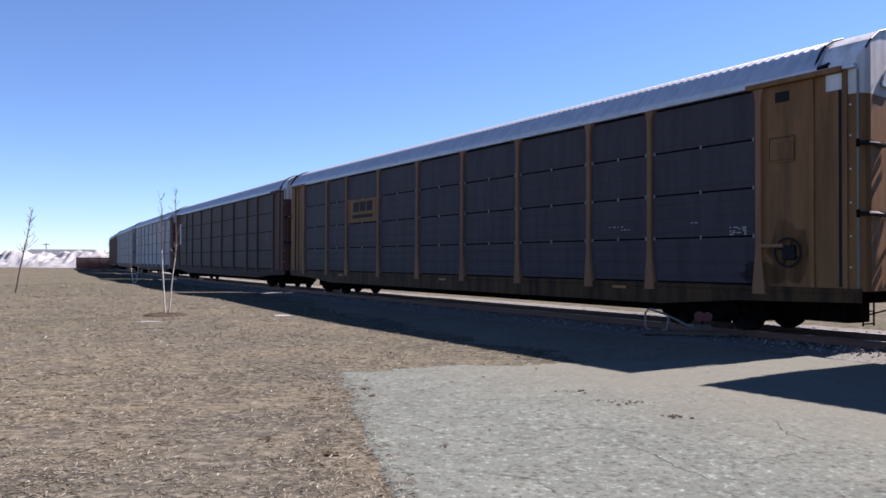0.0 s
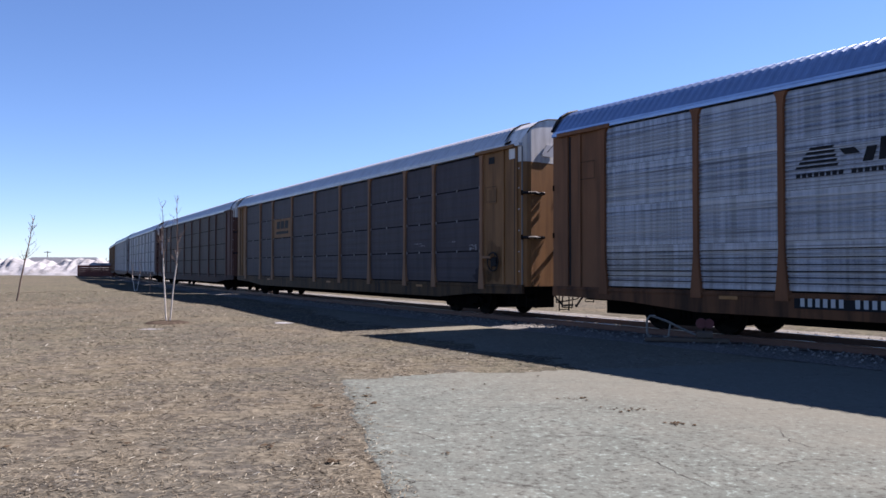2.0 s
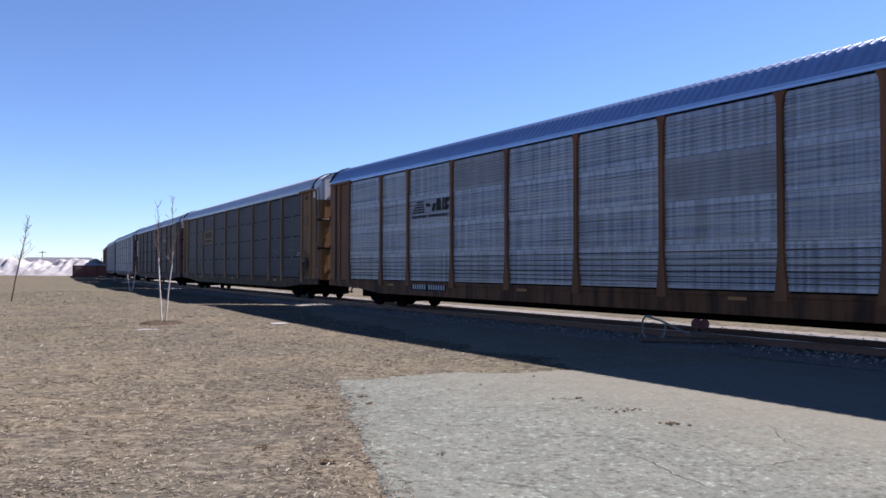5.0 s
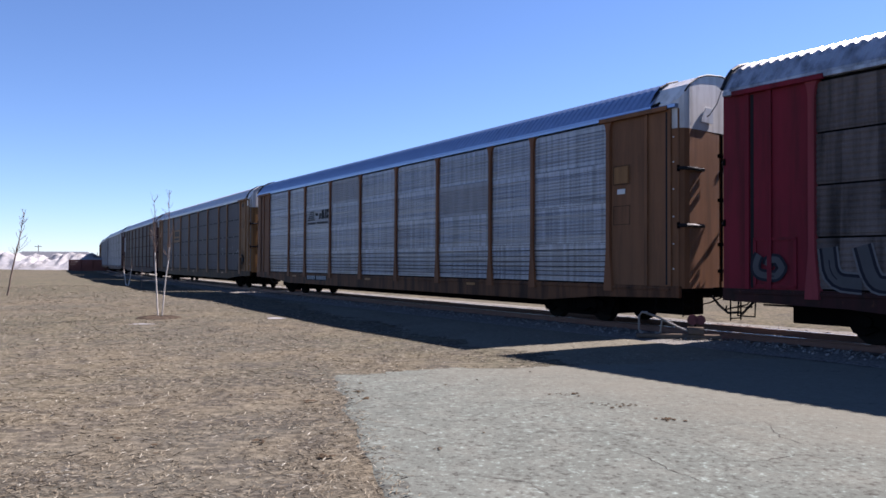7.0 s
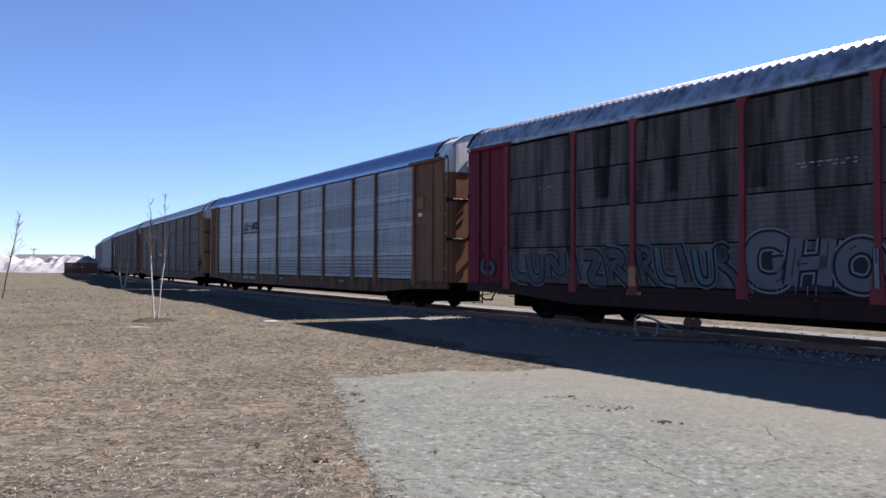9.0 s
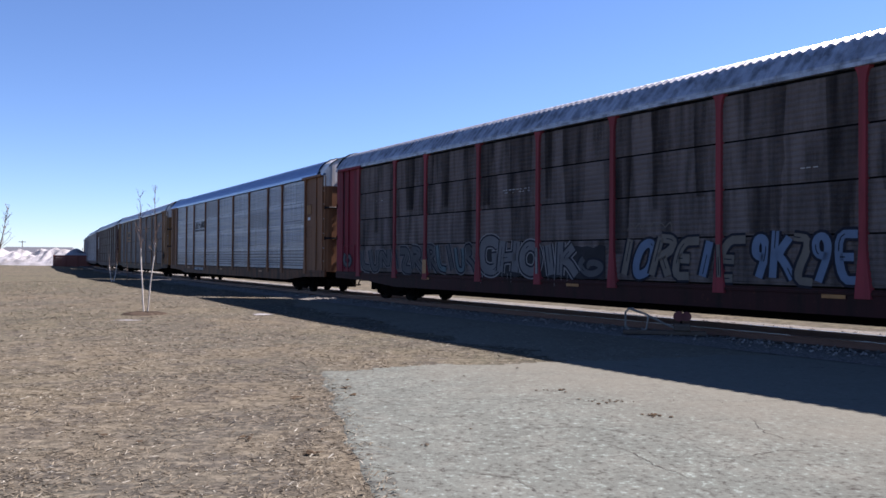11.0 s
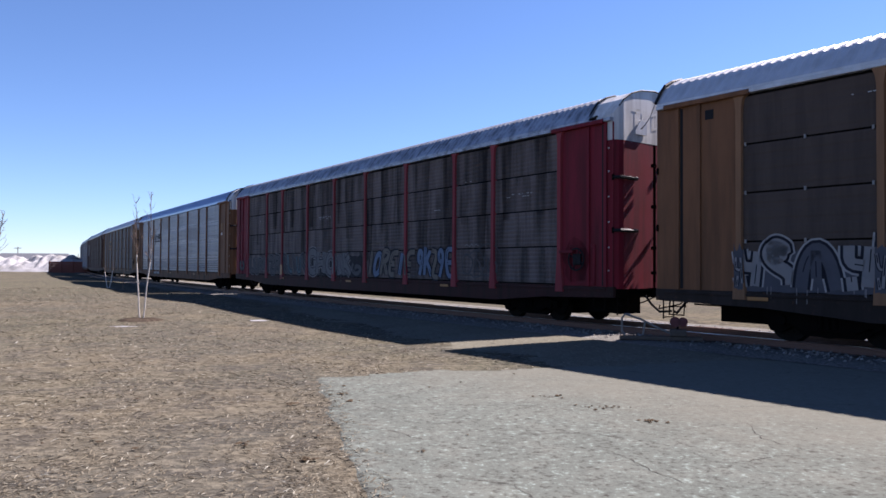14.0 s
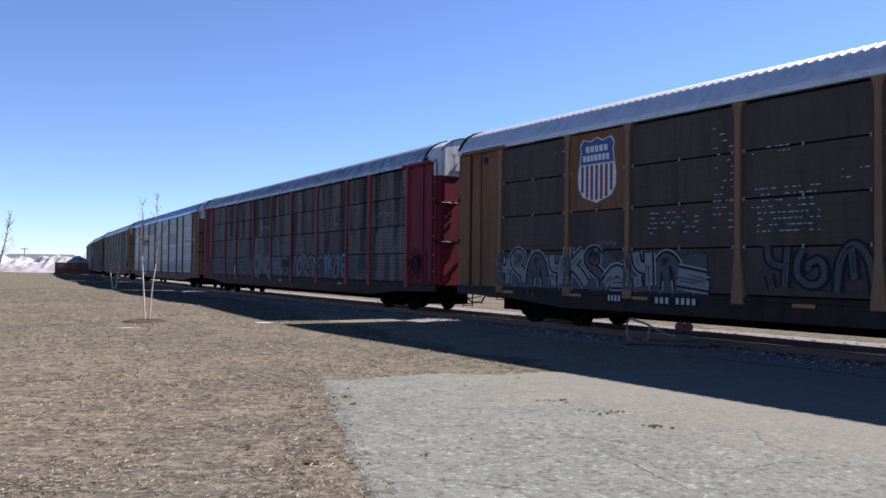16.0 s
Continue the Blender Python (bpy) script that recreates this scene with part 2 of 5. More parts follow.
ground_mats()
M["birch"] = plain("pale birch bark", (0.46, 0.43, 0.39), 0.8, vary=0.35, scale=14)
M["twig"] = plain("grey brown twig bark", (0.16, 0.12, 0.10), 0.85)
M["mulch"] = plain("brown bark mulch", (0.060, 0.047, 0.036), 0.95, vary=0.5, scale=18)
M["rail"] = plain("rusty rail steel", (0.13, 0.065, 0.045), 0.6, 0.3)
M["railhead"] = plain("polished rail head", (0.45, 0.43, 0.41), 0.35, 0.9)
M["tie"] = plain("weathered timber tie", (0.10, 0.08, 0.065), 0.9)
M["pipe"] = plain("pale galvanised pipe", (0.17, 0.165, 0.155), 0.55, 0.3)
M["target"] = plain("faded red enamel", (0.09, 0.009, 0.011), 0.5)
M["brickred"] = plain("rust red painted planks", (0.15, 0.062, 0.05), 0.8)
M["leaf"] = plain("dead brown leaf", (0.062, 0.046, 0.031), 0.85, vary=0.5)
M["far_roof"] = plain("grey shingle roof", (0.11, 0.115, 0.13), 0.9)
M["far_wall"] = plain("grey siding", (0.30, 0.30, 0.31), 0.9)
M["far_glass"] = plain("dark window glass", (0.03, 0.035, 0.045), 0.15)
M["tar"] = plain("dirt-filled crack", (0.062, 0.058, 0.052), 0.95)
M["wood"] = plain("grey utility pole wood", (0.15, 0.12, 0.10), 0.9)
M["paint_blue"] = plain("deep blue enamel", (0.016, 0.045, 0.17), 0.5)
M["paint_red"] = plain("crimson enamel", (0.13, 0.014, 0.03), 0.5)
M["spray_pale"] = plain("pale grey spray paint", (0.195, 0.185, 0.182), 0.6, vary=0.3, scale=3)
M["spray_blue"] = plain("light blue spray paint", (0.105, 0.145, 0.21), 0.6, vary=0.3, scale=3)
M["spray_buff"] = plain("buff spray paint", (0.13, 0.113, 0.093), 0.6, vary=0.3, scale=3)
M["spray_dim"] = plain("dull grey spray paint", (0.065, 0.065, 0.068), 0.6, vary=0.3, scale=3)
M["spray_teal"] = plain("dull teal spray paint", (0.075, 0.11, 0.12), 0.6, vary=0.3, scale=3)
M["spray_mid"] = plain("mid grey spray paint", (0.118, 0.116, 0.118), 0.6, vary=0.3, scale=3)
M["spray_slate"] = plain("slate blue spray paint", (0.068, 0.068, 0.080), 0.6, vary=0.4, scale=2)
M["spray_grey"] = plain("chalky light spray paint", (0.27, 0.258, 0.25), 0.6, vary=0.3, scale=3)
M["spray_ink"] = plain("dark blue black spray paint", (0.013, 0.013, 0.020), 0.6)


def soot():
    m, t, p = nodes_of("soot and rust runs", 0.8)
    p.inputs["Base Color"].default_value = (0.007, 0.006, 0.0055, 1)
    n = noise_tex(t, coords(t, (1.6, 1.6, 0.12), shift=False), 1.4, 4, 0.55)
    t.links.new(ramp(t, n, [(0.34, (0, 0, 0)), (0.68, (0.52,) * 3)]), p.inputs["Alpha"])
    return m


M["soot"] = soot()
M["spray_haze"] = plain("thin dark blue spray haze", (0.024, 0.023, 0.025), 0.7, vary=0.6, scale=2.5)
M["amber"] = plain("amber reflector tape", (0.25, 0.10, 0.015), 0.4)


# ---------------------------------------------------------------- mesh helpers
def part(name, bm, material, parent, label=""):
    me = bpy.data.meshes.new(name)
    bm.to_mesh(me)
    bm.free()
    me.materials.append(material)
    ob = new(name, me)
    ob.parent = parent
    if label:
        tagged(ob, label)
    return ob


def share(name, me, parent, at=(0, 0, 0), flip=False, label=""):
    ob = new(name, me)
    ob.parent = parent
    ob.location = at
    if flip:
        ob.rotation_euler = (0, 0, math.pi)
    if label:
        tagged(ob, label)
    return ob


def mesh_of(name, bm, material, smooth=False):
    me = bpy.data.meshes.new(name)
    bm.to_mesh(me)
    bm.free()
    me.materials.append(material)
    if smooth:
        me.polygons.foreach_set("use_smooth", [True] * len(me.polygons))
    return me


def box(bm, x0, x1, y0, y1, z0, z1, c=0.0):
    """A box; c chamfers its long edges along x."""
    if c <= 0:
        ring = [(y0, z0), (y1, z0), (y1, z1), (y0, z1)]
    else:
        ring = [(y0 + c, z0), (y1 - c, z0), (y1, z0 + c), (y1, z1 - c), (y1 - c, z1), (y0 + c, z1), (y0, z1 - c), (y0, z0 + c)]
    a = [bm.verts.new((x0, y, z)) for y, z in ring]
    b = [bm.verts.new((x1, y, z)) for y, z in ring]
    n = len(ring)
    for i in range(n):
        bm.faces.new((a[i], b[i], b[(i + 1) % n], a[(i + 1) % n]))
    bm.faces.new(a)
    bm.faces.new(b[::-1])
    return a + b


def prism(bm, pts, y0, y1):
    """The outline pts (x, z) drawn out from y0 to y1."""
    a = [bm.verts.new((x, y0, z)) for x, z in pts]
    b = [bm.verts.new((x, y1, z)) for x, z in pts]
    n = len(pts)
    for i in range(n):
        bm.faces.new((a[i], a[(i + 1) % n], b[(i + 1) % n], b[i]))
    bm.faces.new(b)
    bm.faces.new(a[::-1])


def tube(bm, pts, r0, r1=None, n=6):
    """A tapered tube along the points."""
    r1 = r0 if r1 is None else r1
    pts = [Vector(p) for p in pts]
    last, up = None, Vector((0.123, 0.31, 0.94))
    for i, p in enumerate(pts):
        d = (pts[min(i + 1, len(pts) - 1)] - pts[max(i - 1, 0)]).normalized()
        u = d.cross(up)
        if u.length < 0.05:
            u = d.cross(Vector((1, 0, 0)))
        u.normalize()
        w = d.cross(u)
        r = r0 + (r1 - r0) * i / (len(pts) - 1)
        ring = [bm.verts.new(p + (u * math.cos(k * math.tau / n) + w * math.sin(k * math.tau / n)) * r) for k in range(n)]
        if last:
            for k in range(n):
                bm.faces.new((last[k], last[(k + 1) % n], ring[(k + 1) % n], ring[k]))
        else:
            bm.faces.new(ring[::-1])
        last = ring
    bm.faces.new(last)


def disc(bm, cx, cz, r, y0, y1, n=24):
    prism(bm, [(cx + r * math.cos(-i * math.tau / n), cz + r * math.sin(-i * math.tau / n)) for i in range(n)], y0, y1)


def fix(bm):
    bmesh.ops.recalc_face_normals(bm, faces=bm.faces[:])
    return bm


# ---------------------------------------------------------------- the line of the track
STEP = 1.0
S_AXIS = np.arange(-160, 420, STEP)
_u = np.clip(S_AXIS, -20, 200) / 100.0
_h = 0.588712 - (0.170976 * _u - 0.057325 * _u**2 + 0.008038 * _u**3)
_h = _h - 0.0022 * np.clip(S_AXIS - 165, 0, 260)
_dx, _dy = -np.sin(_h), np.cos(_h)
T_X = np.concatenate([[0], np.cumsum((_dx[1:] + _dx[:-1]) / 2 * STEP)])
T_Y = np.concatenate([[0], np.cumsum((_dy[1:] + _dy[:-1]) / 2 * STEP)])
T_X, T_Y = T_X - T_X[160] + 11.5144, T_Y - T_Y[160] + 10.0


def on_track(s, lat=0.0, z=0.0):
    """The place s metres along the track, lat metres towards the camera's side."""
    x, y, h = (float(np.interp(s, S_AXIS, a)) for a in (T_X, T_Y, _h))
    return Vector((x - math.cos(h) * lat, y - math.sin(h) * lat, z))


def car_pose(s):
    a, b = on_track(s - 10.06), on_track(s + 10.06)
    d = b - a
    return Matrix.Translation((a + b) / 2) @ Matrix.Rotation(math.atan2(d.y, d.x), 4, "Z")


RUN = (0.00014803177, -0.0057898817, 0.037624603, 4.6860799, 18.269974)  # the train's way: a polynomial in the time


def run(t):
    v = 0.0
    for k in RUN:
        v = v * t + k
    return v


def lat_of(x, y):
    """Distance from the middle of the track, positive on the camera's side."""
    d2 = (T_X - x) ** 2 + (T_Y - y) ** 2
    i = int(np.argmin(d2))
    h = float(_h[i])
    return -(x - T_X[i]) * math.cos(h) - (y - T_Y[i]) * math.sin(h)


GROUND = -0.10


def dip(x, y):
    """The trench of the track bed, and further along the line a low swell of the lawn beside it."""
    if x < -150 or x > 60 or not -70 < y < 330:
        return 0.0
    lat = lat_of(x, y)
    z = 0.0
    if abs(lat) < 3.2:
        z -= 0.14 * min(1.0, (3.2 - abs(lat)) / 0.9)
    if 3.0 < lat < 16.0 and 18 < y < 130:
        along = min(1.0, (y - 18) / 10) * min(1.0, (130 - y) / 20)
        shape = math.sin((lat - 3.0) / 13.0 * math.pi) ** 0.7
        z += along * shape * (0.09 + 0.13 * noise.noise((x * 0.21, y * 0.13, 8.8)))
    return z


def rise(x, y):
    """Gentle unevenness of the ground."""
    w = 0.045 * noise.noise((x * 0.11, y * 0.11, 3.1))
    far = min(1.0, max(0.0, (math.hypot(x, y) - 3) / 6))
    return GROUND + w * far + dip(x, y)


# ---------------------------------------------------------------- ground, verge, asphalt, track
def axis(near, lo, hi, step, grow):
    a, v, d = [near], near, step
    while v < hi:
        v += d
        d *= grow if v > 45 else 1.0
        a.append(v)
    v, d = near, step
    while v > lo:
        v -= d
        d *= grow if v < -45 else 1.0
        a.insert(0, v)
    return a


def sheet(name, xs, ys, height, material, keep=None):
    n = len(xs)
    verts = [(x, y, height(x, y)) for y in ys for x in xs]
    faces = []
    for j in range(len(ys) - 1):
        for i in range(n - 1):
            if keep is None or keep(0.5 * (xs[i] + xs[i + 1]), 0.5 * (ys[j] + ys[j + 1])):
                faces.append((j * n + i, j * n + i + 1, (j + 1) * n + i + 1, (j + 1) * n + i))
    me = bpy.data.meshes.new(name)
    me.from_pydata(verts, [], faces)
    me.materials.append(material)
    me.polygons.foreach_set("use_smooth", [True] * len(me.polygons))
    return new(name, me)


tagged(sheet("ground", axis(0, -1800, 1800, 0.6, 1.22), axis(8, -1800, 1800, 0.6, 1.22), rise, M["lawn"]),
       "withered straw-coloured lawn reaching to the horizon", "ground", kind="structure")


def edge_x(y):
    """The left edge of the asphalt."""
    return 0.62 - 0.19 * y + 0.10 * noise.noise((0.0, y * 1.3, 2.0)) + 0.05 * noise.noise((0.0, y * 5.0, 4.0))


def asphalt_in(x, y):
    top = 11.1 + 0.28 * x + 0.35 * noise.noise((x * 0.9, 1.7, 0.0)) + 0.12 * noise.noise((x * 4.0, 5.0, 0.0))
    return x > edge_x(y) and y < top and lat_of(x, y) > 2.7


def verge_in(x, y):
    lat = lat_of(x, y)
    n = noise.noise((x * 0.5, y * 0.5, 9.0)) * 0.9 + noise.noise((x * 2.1, y * 2.1, 4.0)) * 0.35
    wide = 7.2 - max(0.0, y - 10.0) * 0.16
    return 1.6 < lat < max(3.6, wide) + n and y < 60


def apron():
    """The asphalt, row by row from its own ragged edge."""
    ys = [-6 + 0.1 * j for j in range(230)]
    nx = 90
    verts, faces = [], []
    for y in ys:
        e = edge_x(y)
        for k in range(nx):
            x = e + (0.04 * k if k < 6 else 0.24 + 0.25 * (k - 6))
            verts.append((x, y, rise(x, y) + (0.0 if k == 0 else 0.010)))
    for j in range(len(ys) - 1):
        for k in range(nx - 1):
            x, y, _ = verts[j * nx + k]
            top = 11.1 + 0.28 * x + 0.35 * noise.noise((x * 0.9, 1.7, 0.0)) + 0.12 * noise.noise((x * 4.0, 5.0, 0.0))
            if y < top and lat_of(x + 0.1, y) > 2.7:
                faces.append((j * nx + k, j * nx + k + 1, (j + 1) * nx + k + 1, (j + 1) * nx + k))
    me = bpy.data.meshes.new("pavement")
    me.from_pydata(verts, [], faces)
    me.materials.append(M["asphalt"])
    me.polygons.foreach_set("use_smooth", [True] * len(me.polygons))
    tagged(new("pavement", me), "old pale grey asphalt apron, cracked and dusty", "pavement", kind="structure")


apron()
tagged(sheet("gravel_verge", [-22 + 0.2 * i for i in range(250)], [-14 + 0.2 * i for i in range(370)], lambda x, y: rise(x, y) + 0.004 + 0.05 * abs(dip(x, y)), M["verge"], verge_in),
       "dusty gravel and dirt verge along the track", "verge", kind="structure")


def ribbon(name, lats, zs, s0, s1, step, material):
    bm = bmesh.new()
    last = None
    s = s0
    while s <= s1:
        ring = [bm.verts.new(on_track(s, a, z + (0.015 * noise.noise((s, a, 0)) if len(lats) > 4 else 0))) for a, z in zip(lats, zs)]
        if last:
            for i in range(len(ring) - 1):
                bm.faces.new((last[i], last[i + 1], ring[i + 1], ring[i]))
        last = ring
        s += step
    return mesh_of(name, bm, material)


bed = new("track_bed", ribbon("track_bed", (2.75, 2.2, 1.5, 0.8, 0, -0.8, -1.5, -2.2, -3.3), (-0.15, -0.12, -0.135, -0.15, -0.15, -0.15, -0.135, -0.12, -0.13), -60, 330, 1.0, M["bed"]))
tagged(bed, "low bed of crushed stone under the track", "track bed", kind="structure")


def rails():
    prof = [(-0.07, -0.17), (0.07, -0.17), (0.07, -0.155), (0.012, -0.14), (0.012, -0.045), (0.036, -0.035), (0.036, -0.004), (0.03, 0.0), (-0.03, 0.0), (-0.036, -0.004), (-0.036, -0.035), (-0.012, -0.045), (-0.012, -0.14), (-0.07, -0.155), (-0.07, -0.17)]
    for side, word in ((0.7535, "near"), (-0.7535, "far")):
        me = ribbon("rail", [side + a for a, _ in prof], [z for _, z in prof], -60, 330, 1.5, M["rail"])
        ob = tagged(new("rail", me), "rusty steel rail with a worn bright head", "rail", "rails of the track", kind="structure")
        head = share("rail_head", ribbon("rail_head", (side + 0.027, side - 0.027), (0.003, 0.003), -60, 330, 1.5, M["railhead"]), ob)


rails()


def ties():
    bm = bmesh.new()
    box(bm, -0.11, 0.11, -1.3, 1.3, -0.28, -0.135, 0.012)
    me = mesh_of("tie", fix(bm), M["tie"])
    root = tagged(new("tie_row"), "row of weathered timber ties under the rails", "ties", kind="structure")
    for i in range(150):
        s = -22 + 0.52 * i
        ob = share("tie", me, root)
        a = on_track(s)
        h = float(np.interp(s, S_AXIS, _h))
        ob.matrix_local = Matrix.Translation((a.x, a.y, RNG.uniform(-0.02, 0.0))) @ Matrix.Rotation(h + math.pi / 2 + RNG.uniform(-0.02, 0.02), 4, "Z")


ties()


def ballast():
    """Loose crushed stone along the rails, one mass."""
    rng = random.Random(3)
    vs, fs = [], []
    for i in range(22000):
        s = -18 + 100 * rng.random() ** 1.5
        lat = rng.gauss(0, 1.5)
        if abs(lat) > 2.3:
            continue
        if abs(abs(lat) - 0.7535) < 0.06:
            continue
        c = on_track(s, lat, (-0.145 if abs(lat) < 1.4 else -0.12) + 0.01 * rng.random())
        r = rng.uniform(0.018, 0.045)
        base = len(vs)
        for dx, dy, dz in ((1, 0, 0), (0, 1, 0.1), (-1, 0, 0), (0, -1, 0.1), (0.2, 0.1, 1), (0, 0, -0.6)):
            vs.append((c.x + r * (dx + rng.uniform(-0.3, 0.3)), c.y + r * (dy + rng.uniform(-0.3, 0.3)), c.z + r * 0.8 * (dz + rng.uniform(-0.15, 0.15))))
        for a, b in ((0, 1), (1, 2), (2, 3), (3, 0)):
            fs.append((base + a, base + b, base + 4))
            fs.append((base + b, base + a, base + 5))
    me = bpy.data.meshes.new("ballast")
    me.from_pydata(vs, [], fs)
    me.materials.append(M["ballast"])
    tagged(new("ballast", me), "loose crushed grey stone between and beside the rails", "ballast", kind="stuff")


ballast()


def straw():
    rng = random.Random(11)
    vs, fs = [], []
    made = 0
    while made < 150000:
        y = 0.4 + 45 * rng.random() ** 1.9
        x = (rng.random() * 1.06 - 0.62) * (y * 1.15 + 2)
        if rng.random() < 0.08:  # the lawn goes on behind the camera
            x, y = rng.uniform(-5.0, 1.6), rng.uniform(-5.0, 0.6)
        on = asphalt_in(x, y)
        if on and x > edge_x(y) + 0.30 * rng.random() ** 2:
            continue
        if lat_of(x, y) < 3.4 or (verge_in(x, y) and rng.random() < 0.85):
            continue
        dens = noise.noise((x * 0.8, y * 0.8, 1.0)) + 0.6 * noise.noise((x * 3.0, y * 3.0, 2.0))
        if dens < rng.uniform(-0.9, 0.5):
            continue
        z = rise(x, y) + (0.010 if on else 0.0)
        a = rng.random() * math.tau
        ln, w = rng.uniform(0.022, 0.075) * (1 + y / 35), rng.uniform(0.0014, 0.0034) * (1 + y / 12)
        lift = rng.random() ** 6 * 0.35
        dx, dy = math.cos(a) * ln, math.sin(a) * ln
        px, py = -math.sin(a) * w, math.cos(a) * w
        b = len(vs)
        vs += [(x - px, y - py, z + 0.003), (x + px, y + py, z + 0.004), (x + dx * 0.6 + px, y + dy * 0.6 + py, z + 0.006 + lift * ln * 0.8), (x + dx, y + dy, z + 0.004 + lift * ln)]
        fs.append((b, b + 1, b + 2, b + 3))
        made += 1
    me = bpy.data.meshes.new("dry_grass")
    me.from_pydata(vs, [], fs)
    me.materials.append(M["straw"])
    tagged(new("dry_grass", me), "matted dry straw-coloured grass blades", "grass", kind="stuff")


straw()


# ---------------------------------------------------------------- the autorack cars
HALF = 13.7      # half the length of a car's body
DECK, EAVE = 0.97, 4.88


def roof_mesh(name, material, end, rib, ahead=0.0):
    prof = [(1.55, 4.93), (1.545, 5.01), (1.47, 5.10), (1.26, 5.34), (1.13, 5.47), (0.92, 5.585), (0.66, 5.675), (0.35, 5.735), (0.0, 5.755)]
    prof = prof + [(-y, z) for y, z in prof[-2::-1]]
    bm = bmesh.new()
    last = None
    pitch = 0.21
    n = int((2 * end + ahead) / pitch)
    for i in range(n):
        x0 = -end + i * pitch
        for dx, up in ((0.0, 0.0), (0.07, 0.0), (0.105, rib), (0.175, rib)):
            ring = []
            for y, z in prof:
                k = up * min(1.0, max(0.0, (z - 5.0) / 0.2))
                s = 1 + k * 0.35
                ring.append(bm.verts.new((x0 + dx, y * s, z + k)))
            if last:
                for j in range(len(ring) - 1):
                    bm.faces.new((last[j], last[j + 1], ring[j + 1], ring[j]))
            last = ring
    return mesh_of(name, bm, material)


def panel_mesh(name, wide, high, material, pitch, deep, flat_edge=0.0):
    """One corrugated side sheet, its folds running lengthwise; origin at its lower left corner, outer face towards +y."""
    bm = bmesh.new()
    run_z = high - 2 * flat_edge
    n = max(2, int(round(run_z / pitch)))
    zs = [(0.0, deep), (flat_edge * 0.9, deep)] if flat_edge else []
    for i in range(n):
        z = flat_edge + run_z * i / n
        w = run_z / n
        zs += [(z, 0.0), (z + 0.30 * w, 0.0), (z + 0.45 * w, deep), (z + 0.85 * w, deep)]
    zs += [(high - flat_edge * 0.9, deep), (high, deep)] if flat_edge else [(high, 0.0)]
    a = [bm.verts.new((0, y, z)) for z, y in zs]
    b = [bm.verts.new((wide, y, z)) for z, y in zs]
    for i in range(len(zs) - 1):
        bm.faces.new((a[i], a[i + 1], b[i + 1], b[i]))
    for row in (a, b):
        e = [bm.verts.new((row[0].co.x, -0.03, z)) for z in (0.0, high)]
        bm.faces.new((e[0], e[1], *row[::-1]) if row is a else (e[1], e[0], *row))
    return mesh_of(name, bm, material)


def post_mesh(name, material, low, high):
    """A pressed side post, flared at its foot and head."""
    bm = bmesh.new()
    w, f = 0.075, 0.17
    out = [(-f, low - 0.16), (f, low - 0.16), (f - 0.01, low + 0.02), (w + 0.02, low + 0.55), (w, low + 0.8), (w, high - 0.30), (w + 0.03, high - 0.12), (f, high), (-f, high),
           (-w - 0.03, high - 0.12), (-w, high - 0.30), (-w, low + 0.8), (-w - 0.02, low + 0.55), (-f + 0.01, low + 0.02)]
    a = [bm.verts.new((x, 1.435, z)) for x, z in out]
    b = [bm.verts.new((x * 0.80, 1.535, z)) for x, z in out]
    n = len(out)
    for i in range(n):
        bm.faces.new((a[i], a[(i + 1) % n], b[(i + 1) % n], b[i]))
    bm.faces.new(b)
    return mesh_of(name, fix(bm), material)


def wheelset_mesh():
    bm = bmesh.new()
    for s in (-1, 1):
        n = 28
        prof = [(0.10, 0.66), (0.12, 0.80), (0.34, 0.76), (0.40, 0.80), (0.418, 0.80), (0.42, 0.70), (0.445, 0.69), (0.445, 0.665), (0.33, 0.665), (0.30, 0.70), (0.12, 0.66)]
        rings = []
        for k in range(n):
            c, d = math.cos(k * math.tau / n), math.sin(k * math.tau / n)
            rings.append([bm.verts.new((r * c, s * y, r * d)) for r, y in prof])
        for k in range(n):
            p, q = rings[k], rings[(k + 1) % n]
            for i in range(len(prof) - 1):
                bm.faces.new((p[i], p[i + 1], q[i + 1], q[i]))
        for k in range(6):
            a = k * math.tau / 6
            tube(bm, [(0.22 * math.cos(a), s * 0.79, 0.22 * math.sin(a)), (0.22 * math.cos(a), s * 0.812, 0.22 * math.sin(a))], 0.03, n=6)
    tube(bm, [(0, -1.05, 0), (0, 1.05, 0)], 0.085, n=10)
    return mesh_of("wheelset", fix(bm), M["wheel"])


WHEELS = wheelset_mesh()


